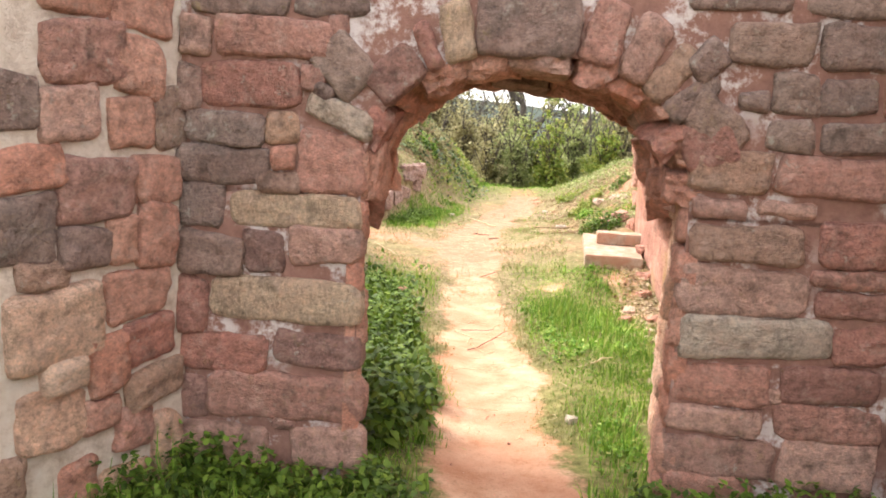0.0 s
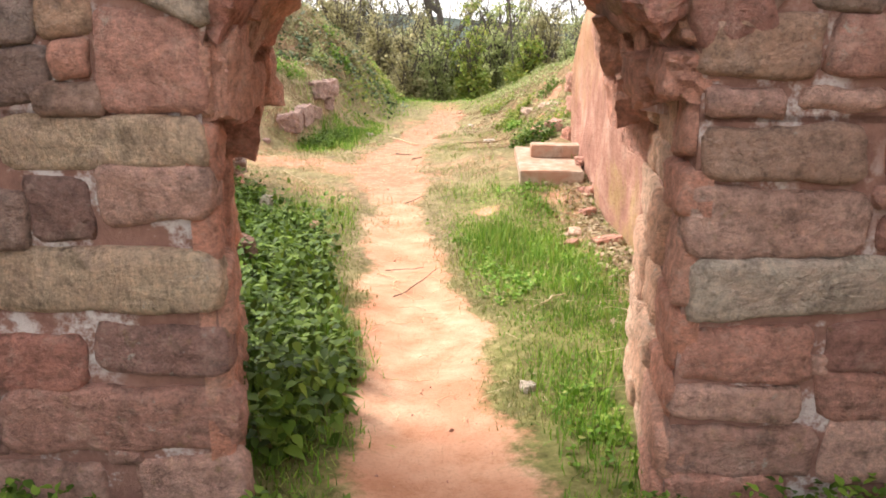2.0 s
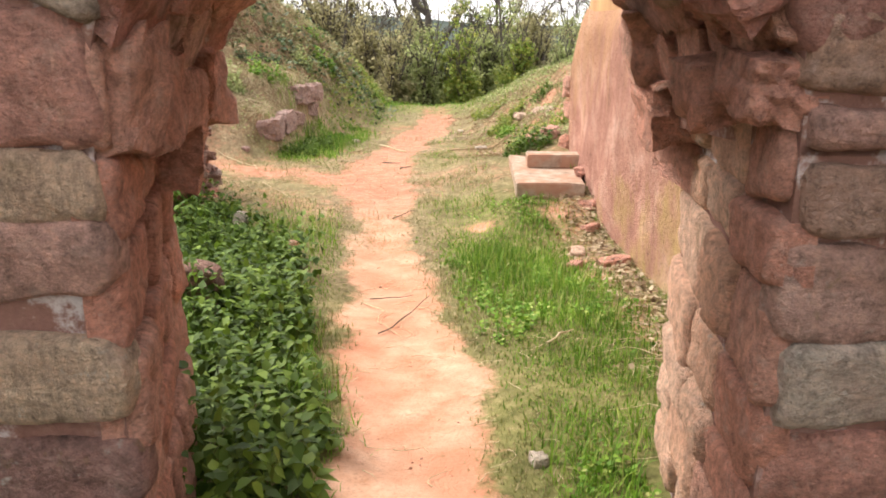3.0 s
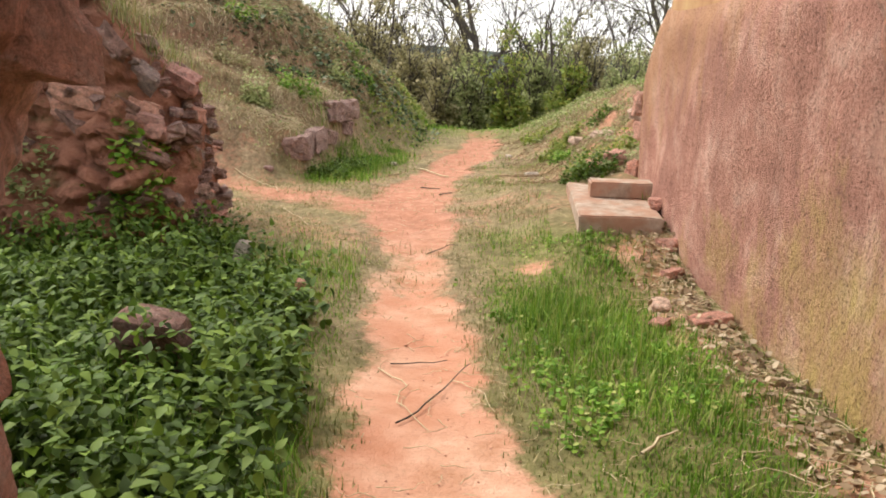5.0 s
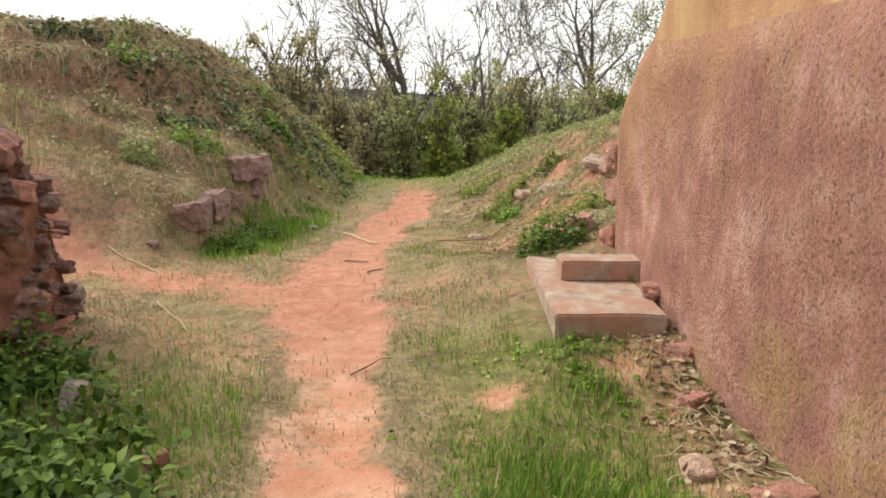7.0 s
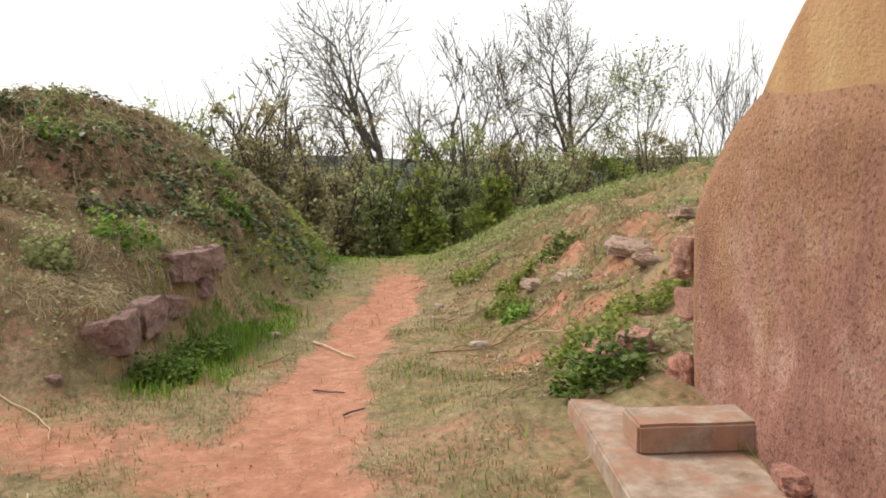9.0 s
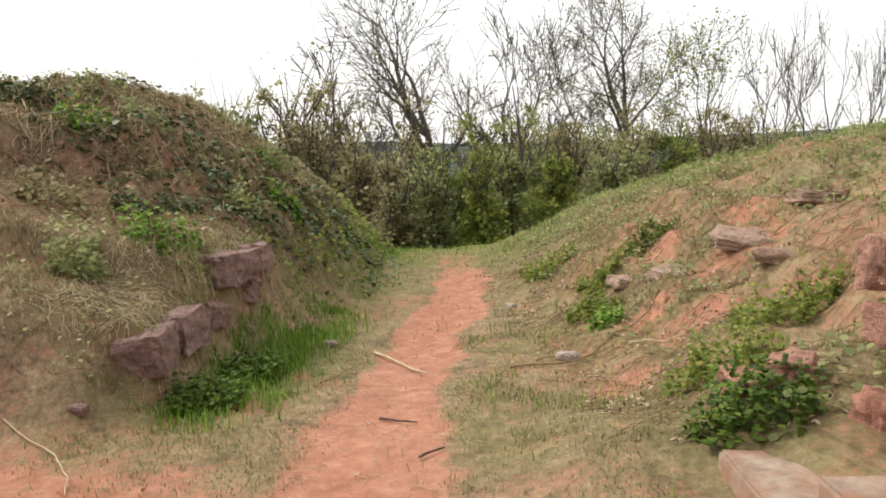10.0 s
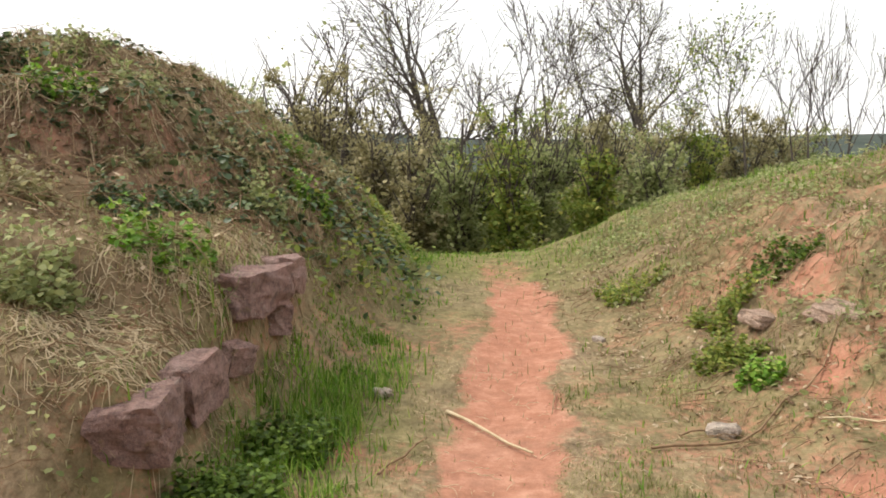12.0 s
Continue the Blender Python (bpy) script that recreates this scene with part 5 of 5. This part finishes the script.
def arcs(name, count, place, length, radius, material, label, seed, arch=0.35):
    """Arching dead stems lying over the ground."""
    q = np.random.default_rng(seed)
    out = []
    for x, y in place(q, count):
        L_ = q.uniform(*length)
        a = q.uniform(0, 6.283)
        pts = []
        for i in range(6):
            t = i / 5
            px, py = x + math.cos(a) * L_ * t, y + math.sin(a) * L_ * t
            pts.append((px, py, float(land(px, py)) + 0.01 + arch * L_ * 4 * t * (1 - t) * 0.5))
            a += q.normal(0, 0.25)
        out.append((pts, [radius * (1 - 0.6 * i / 5) for i in range(6)]))
    return tagged(new(name, joined_tubes(name, out, material, 4)), label, "dead stems", kind="stuff")


def brow_places(q, n):
    """Places along the mound's brow, where dead growth hangs over the scarp."""
    out = []
    while len(out) < n:
        x, y = q.uniform(-5, -0.6), q.uniform(13.5, 19)
        if 1.9 < float(bank_of(x, y)[0]) < 2.5:
            out.append((x, y))
    return out


arcs("brow_stems", 420, brow_places, (0.25, 0.7), 0.0055, STALK, "pale dead stems hanging over the brow of the mound", 40, 0.3)
arcs("terrace_straw", 700, lambda q, n: [(float(revet(yy)) - q.uniform(0.05, 0.8), yy) for yy in q.uniform(12.9, 15.3, n)], (0.08, 0.30), 0.0035, STALK, "pale straw lying over the blocks of the terrace", 39, 0.12)
arcs("bramble_stems", 650, lambda q, n: [(float(mound_edge(yy)) - q.uniform(0.7, 4.2), yy) for yy in q.uniform(14.2, 19, n)], (0.3, 0.9), 0.005, TWIG, "tangled dry bramble stems over the mound", 41)
arcs("dry_stalks", 260, lambda q, n: [(1.93 + 0.12 * (yy - 4.1) - abs(q.normal(0.12, 0.16)), yy) for yy in q.uniform(4.4, 9.2, n)], (0.08, 0.32), 0.0035, STALK, "dry broken stalks at the foot of the roughcast wall", 42, 0.12)
arcs("bank_stalks", 650, lambda q, n: [(float(slope_edge(yy)) + q.uniform(-0.3, 2.2), yy) for yy in q.uniform(11, 18, n)], (0.12, 0.45), 0.004, TWIG, "dry stalks and roots on the earth bank", 43, 0.15)
arcs("path_straw", 500, lambda q, n: [(float(path_mid(yy)) + q.normal(0, 0.7), yy) for yy in q.uniform(4, 15, n)], (0.04, 0.16), 0.0022, STALK, "straw and thin twigs strewn by the path", 44, 0.05)
x, y, q = pick(6000, 1.3, 2.8, 4.2, 9.0, lambda x, y: np.exp(-((x - (1.93 + 0.12 * (y - 4.1)) + 0.12) / 0.2) ** 2) * ~in_walls(x, y), 45)
m = len(x)
s = q.uniform(0.02, 0.05, m)
tagged(new("leaf_litter", scatter("leaf_litter", ROUND_V, LEAF_F, np.stack([x, y, land(x, y) + q.uniform(0.0, 0.05, m)], 1), turns(q.uniform(0, 6.283, m), q.normal(0, 0.6, m)), np.stack([s, s, s], 1), LITTER)), "brown dead leaves at the foot of the roughcast wall", "leaf litter", kind="stuff")

x, y, q = pick(30000, -5, 1.2, 12.3, 20, lambda x, y: humus_at(x, y) * (0.5 + 0.5 * wobble(x, y, 3.1, 1.9)), 46)
m = len(x)
s = q.uniform(0.03, 0.075, m)
tagged(new("mound_litter", scatter("mound_litter", ROUND_V, LEAF_F, np.stack([x, y, land(x, y) + q.uniform(0.0, 0.08, m)], 1), turns(q.uniform(0, 6.283, m), q.normal(-0.3, 0.7, m)), np.stack([s * 0.5, s, s], 1), LITTER)), "dead leaves and withered stems on the mound", "leaf litter", kind="stuff")
x, y, q = pick(12000, -5, 1.4, 12.6, 21, lambda x, y: sstep(0.1, 0.5, mound_edge(y) - x) * (0.25 + (wobble(x, y, 2.4, 4.9) > 0.0)), 47)
m = len(x)
s = q.uniform(0.02, 0.045, m)
tagged(new("mound_weeds", scatter("mound_weeds", ROUND_V, LEAF_F, np.stack([x, y, land(x, y) + q.uniform(0.0, 0.12, m)], 1), turns(q.uniform(0, 6.283, m), q.normal(-0.3, 0.5, m)), np.stack([s, s, s], 1), SHRUBLEAF)), "small green weeds on the mound", "plants", kind="stuff")
arcs("mound_twigs", 1000, lambda q, n: [(float(mound_edge(yy)) - q.uniform(0.3, 3.6), yy) for yy in q.uniform(12.6, 19, n)], (0.1, 0.35), 0.004, TWIG, "pale withered stalks over the mound", 48, 0.2)
x, y, q = pick(26000, 0.9, 7, 10.4, 19, lambda x, y: (1 - 0.6 * soil_at(x, y)) * sstep(-0.9, 0.3, x - slope_edge(y)) * tufty(x + 1, y + 2) * ~in_walls(x, y), 49)
m = len(x)
s = q.uniform(0.025, 0.055, m)
tagged(new("bank_litter", scatter("bank_litter", ROUND_V, LEAF_F, np.stack([x, y, land(x, y) + q.uniform(0.0, 0.05, m)], 1), turns(q.uniform(0, 6.283, m), q.normal(-0.2, 0.6, m)), np.stack([s * 0.5, s, s], 1), LITTER)), "dead leaves and straw on the earth bank", "leaf litter", kind="stuff")
x, y, q = pick(22000, 2.2, 8, 10.6, 20, lambda x, y: sstep(0.0, 0.9, x - slope_edge(y)) * (wobble(x, y, 2.1, 3.2) > 0.0) * (1 - soil_at(x, y)) * ~in_walls(x, y), 51)
m = len(x)
s = q.uniform(0.03, 0.06, m)
tagged(new("bank_herbs", scatter("bank_herbs", ROUND_V, LEAF_F, np.stack([x, y, land(x, y) + q.uniform(0.0, 0.12, m)], 1), turns(q.uniform(0, 6.283, m), q.normal(-0.2, 0.5, m)), np.stack([s, s, s], 1), SHRUBLEAF)), "low green herbs on the earth bank", "plants", kind="stuff")
blades("bank_rough_grass", 60000, (2.0, 8, 10.5, 21), lambda x, y: 0.8 * sstep(0.0, 0.8, x - slope_edge(y)) * tufty(x, y + 1) * (1 - 0.7 * soil_at(x, y)) * ~in_walls(x, y), (0.04, 0.15), (0.007, 0.013), OLIVE, 52, "rough olive grass on the earth bank", 1.3)
# gravel and crumbs of earth on the trodden path
x, y, q = pick(9000, -1.5, 3.2, 1.5, 19, lambda x, y: np.clip(soil_at(x, y) ** 2, 0, 1) * 0.55 * ~in_walls(x, y), 53)
m = len(x)
s = q.uniform(0.003, 0.011, m) * np.where(q.uniform(0, 1, m) > 0.96, 2.2, 1)
PEBBLE_V = [(0.5, 0.1, -0.1), (0, 0.45, 0), (-0.5, 0, 0.05), (0.05, -0.5, 0), (0, 0, 0.45), (0.05, 0, -0.4)]
PEBBLE_F = [(0, 1, 4), (1, 2, 4), (2, 3, 4), (3, 0, 4), (1, 0, 5), (2, 1, 5), (3, 2, 5), (0, 3, 5)]
tagged(new("gravel", scatter("gravel", PEBBLE_V, PEBBLE_F, np.stack([x, y, land(x, y) + s * 0.3], 1), turns(q.uniform(0, 6.283, m), q.normal(0, 0.3, m)), np.stack([s * 1.3, s, s], 1), STONE_ORANGE, False)), "small gravel and crumbs of red earth on the path", "gravel", kind="stuff")
# saplings standing between the shrubs
q = np.random.default_rng(77)
for n in range(34):
    px, py = q.uniform(-2, 20), q.uniform(30, 46)
    hgt = q.uniform(2.6, 5.0)
    lean_x, lean_y = q.normal(0, 0.12), q.normal(0, 0.1)
    pts = [(lean_x * hgt * t + 0.1 * math.sin(3 * t + n), lean_y * hgt * t, hgt * t - 0.3) for t in (0, 0.2, 0.4, 0.6, 0.8, 1)]
    ob = tagged(new("sapling", joined_tubes("sapling", [(pts, [0.075, 0.065, 0.055, 0.045, 0.03, 0.015])], BARK, 6)), "thin bare sapling stem among the shrubs", "sapling", "saplings among the shrubs")
    ob.location = (px, py, float(land(px, py)))


# ---- trees ----
def grow(q, start, way, length, radius, depth, out, tips, spread, up, split):
    """A limb that bends, tapers and forks; adds tubes to out and twig ends to tips."""
    p, d = Vector(start), Vector(way).normalized()
    n = 6
    pts, rad = [p.copy()], [radius]
    for i in range(n):
        d = (d + Vector((q.normal(0, 0.10), q.normal(0, 0.10), q.normal(0, 0.05) + up * 0.07))).normalized()
        p = p + d * (length / n)
        pts.append(p.copy())
        rad.append(max(radius * (1 - 0.5 * (i + 1) / n), 0.016))
        if depth > 0 and i >= 2 and q.uniform() < split:
            side = d.cross(Vector((q.normal(), q.normal(), q.normal()))).normalized()
            grow(q, p, d * 0.8 + side * spread * q.uniform(0.8, 1.3), length * q.uniform(0.4, 0.68), rad[-1] * 0.55, depth - 1, out, tips, spread, up, split)
    out.append((pts, rad, depth))
    if depth > 0:
        for k in range(2):
            side = d.cross(Vector((q.normal(), q.normal(), q.normal()))).normalized()
            grow(q, p, d + side * spread * (0.35 + 0.4 * k), length * q.uniform(0.55, 0.8), rad[-1] * (0.9 - 0.2 * k), depth - 1, out, tips, spread, up, split)
    else:
        tips.append(p)
        tips.append(pts[3])


def tree(base, stems, depth, leaf_material, leaves, leaf, label, seed, spread=0.6, up=0.6, split=0.55, ivy=0.0, scale_twigs=1.0):
    q = np.random.default_rng(seed)
    th = empty("tree", pose(*base), label, "tree", "trees beyond the banks")
    out, tips = [], []
    for way, length, radius in stems:
        grow(q, (0, 0, -0.5), way, length, radius, depth, out, tips, spread, up, split)
    big = [(p, r_) for p, r_, d in out if d >= depth - 1]
    small = [(p, r_) for p, r_, d in out if d < depth - 1]
    part("trunk", joined_tubes("trunk", big, BARK, 7), th)
    tagged(part("twigwork", joined_tubes("twigwork", small, BARK, 3), th), kind="stuff")
    if leaves:
        T = np.array([tuple(t) for t in tips])
        i = q.integers(0, len(T), leaves)
        loc = T[i] + q.normal(0, leaf * 2.2, (leaves, 3))
        s = q.uniform(0.6, 1.3, leaves) * leaf
        tagged(part("crown", scatter("crown", ROUND_V, LEAF_F, loc, turns(q.uniform(0, 6.283, leaves), q.normal(0, 0.8, leaves)), np.stack([s, s, s], 1), leaf_material), th), kind="stuff")
    if ivy:
        k = int(ivy * 900)
        z = q.uniform(0, ivy * 5, k)
        a = q.uniform(0, 6.283, k)
        p0, p1 = Vector(big[-1][0][0]), Vector(big[-1][0][-1])
        t = z / max(p1.z, 1)
        rr = 0.35 + q.uniform(0, 0.25, k)
        loc = np.stack([t * p1.x + rr * np.cos(a), t * p1.y + rr * np.sin(a), z], 1)
        s = q.uniform(0.12, 0.22, k)
        part("ivy_cover", scatter("ivy_cover", ROUND_V, LEAF_F, loc, turns(q.uniform(0, 6.283, k), q.normal(-0.6, 0.5, k)), np.stack([s, s, s], 1), IVY), th, label="dark ivy round the trunk")
    return th


def place(x, y):
    return x, y, float(land(x, y))


tree(place(4.8, 50), [((-0.08, 0, 1), 5.7, 0.44), ((0.16, 0.1, 1), 5.8, 0.40)], 4, TREELEAF, 2200, 0.11, "tall two-stemmed tree with sparse spring leaves", 3, 0.8, 0.5, 0.6)
tree(place(17.0, 51), [((0.03, 0, 1), 6.3, 0.44)], 4, TREELEAF, 4200, 0.11, "broad bare-branched tree with small spring leaves", 6, 0.75, 0.6, 0.85)
tree(place(11.2, 50), [((-0.12, 0, 1), 4.4, 0.30)], 4, TREELEAF, 300, 0.15, "leaning leafless tree with an ivy-covered trunk", 8, 0.5, 0.6, 0.4, 1.1)
for n, (x, y, hgt) in enumerate(((24.5, 47, 4.6), (25.8, 49, 4.9), (27.4, 48, 5.2), (28.8, 49, 4.8), (30.5, 50, 4.6), (32.5, 50, 4.8))):
    tree(place(x, y), [((0.03 * (n - 2), 0, 1), hgt, 0.11)], 3, TREELEAF, 160, 0.10, "slender leafless young tree", 20 + n, 0.34, 1.2, 0.5)
tree(place(-1.4, 33), [((-0.05, 0, 1), 2.9, 0.10)], 2, SHRUBLEAF, 120, 0.14, "small crooked dead tree with bare twigs", 31, 0.7, 0.5, 0.3)
tree(place(1.4, 34), [((-0.3, 0, 1), 2.8, 0.11)], 4, TREELEAF, 260, 0.12, "slender bare-twigged tree above the shrubs", 33, 0.6, 0.5, 0.5)
tree(place(8.2, 44), [((0.1, 0, 1), 4.6, 0.13)], 4, TREELEAF, 420, 0.12, "slender bare-twigged tree above the shrubs", 34, 0.6, 0.6, 0.5)
tree(place(13.6, 47), [((0.15, 0, 1), 4.8, 0.13)], 4, TREELEAF, 600, 0.12, "slender bare-twigged tree above the shrubs", 35, 0.6, 0.6, 0.5)
tree(place(21.0, 47), [((0.0, 0, 1), 4.8, 0.14)], 4, BRIGHT, 1500, 0.15, "young tree with yellow-green spring leaves", 36, 0.6, 0.6, 0.5)


def shrub(x, y, rx, hgt, material, n, leaf, label, seed):
    q = np.random.default_rng(seed)
    th = empty("shrub", pose(*place(x, y)), label, "shrub", "shrubs beyond the banks")
    lobes = []
    for k in range(9):
        a, l_ = q.uniform(0, 6.283), hgt * q.uniform(0.5, 1.05)
        lean = q.uniform(0.1, 0.9) * rx / hgt
        pts = [(math.cos(a) * lean * l_ * t ** 1.3 + q.normal(0, 0.05) * (t > 0), math.sin(a) * lean * l_ * t ** 1.3, l_ * t + q.normal(0, 0.04) - 0.2 * (t == 0)) for t in (0, 0.25, 0.5, 0.75, 1)]
        twigs = [(pts, [0.055, 0.045, 0.036, 0.024, 0.010])]
        for _ in range(4):
            i = q.integers(1, 4)
            f = q.uniform(0, 1)
            p0 = Vector(pts[i]).lerp(Vector(pts[i + 1]), f)
            b, reach = q.uniform(0, 6.283), q.uniform(0.15, 0.38) * hgt
            p1 = p0 + Vector((math.cos(b) * 0.55, math.sin(b) * 0.55, 0.75)) * reach * 0.6
            p2 = p0 + Vector((math.cos(b) * 0.75, math.sin(b) * 0.75, 1.3)) * reach
            twigs.append(([p0, p1, p2], [0.02, 0.014, 0.007]))
            lobes.append((tuple(p1), q.uniform(0.14, 0.30) * rx))
        for _ in range(4):
            b, w_ = q.uniform(0, 6.283), rx * q.uniform(0.3, 0.85)
            lobes.append(((math.cos(b) * w_, math.sin(b) * w_, hgt * q.uniform(0.02, 0.45)), q.uniform(0.15, 0.36) * rx))
        part("stem", joined_tubes("stem", twigs, BARK, 4), th)
        for t in (1, 2, 3):
            lobes.append((pts[t], q.uniform(0.2, 0.42) * rx))
    P = np.array([p for p, _ in lobes])
    Rr = np.array([s for _, s in lobes])
    i = q.integers(0, len(P), n)
    v = q.normal(0, 1, (n, 3))
    v /= np.linalg.norm(v, axis=1)[:, None]
    loc = P[i] + v * (Rr[i] * q.uniform(0.2, 1.25, n))[:, None] * np.array([1, 1, 0.85])
    loc[:, 2] = np.maximum(loc[:, 2], -0.3)
    s = q.uniform(0.5, 1.5, n) * leaf
    tagged(part("foliage", scatter("foliage", ROUND_V, LEAF_F, loc, turns(q.uniform(0, 6.283, n), q.normal(-0.3, 0.7, n)), np.stack([s, s, s], 1), material), th), kind="stuff")


SHRUBS = [(5.4, 24.9, 0.8, 1.9, 1), (7.2, 25.9, 1.0, 1.7, 0), (3.7, 24.9, 0.7, 2.3, 1), (1.0, 27.5, 1.1, 2.6, 2), (-0.4, 29, 1.3, 3.4, 2), (2.0, 28.5, 1.1, 2.2, 0), (3.6, 29, 1.2, 2.7, 1), (5.0, 30, 1.3, 3.4, 1), (6.6, 31, 1.4, 3.4, 0), (8.2, 32, 1.5, 3.4, 2), (2.2, 31, 1.6, 4.2, 2), (0.6, 32, 1.7, 4.6, 2), (-1.0, 33, 1.6, 4.4, 2), (-2.6, 33, 1.5, 4.2, 0), (10.0, 34, 1.7, 3.6, 0), (11.8, 36, 1.8, 4.0, 2), (13.8, 37, 1.9, 4.4, 1), (16.0, 38, 2.0, 5.0, 2), (18.2, 39, 2.0, 4.8, 2),
          (7.0, 40, 2.2, 5.0, 1), (9.6, 42, 2.2, 5.0, 2), (12.4, 43, 2.2, 5.2, 0), (4.4, 41, 1.6, 4.0, 0), (-0.8, 42, 2.4, 5.8, 2), (-4.2, 38, 2.2, 5.6, 0), (20.4, 41, 2.0, 4.6, 0), (2.7, 25.6, 0.9, 2.0, 0), (4.7, 26.4, 0.9, 2.6, 0), (1.7, 25.8, 0.9, 2.2, 2), (6.3, 27.0, 1.0, 2.4, 2), (8.0, 28.5, 1.2, 2.0, 0), (23, 44, 2.0, 4.0, 2), (15.4, 45, 2.4, 5.4, 2), (19.0, 46, 2.4, 5.4, 0), (6.0, 36, 1.6, 3.8, 2), (3.0, 36, 1.5, 3.8, 0)]
for n, (x, y, rx, hh, k) in enumerate(SHRUBS):
    shrub(x, y, rx, hh, (SHRUBLEAF, BRIGHT, OLIVE)[k], 3600 if y < 27 else 6000, 0.085 if y < 35 else 0.115, ("mid-green leafy shrub", "yellow-green shrub in fresh leaf", "olive-brown shrub with thin foliage")[k] + " on the slope behind the path", 200 + n)
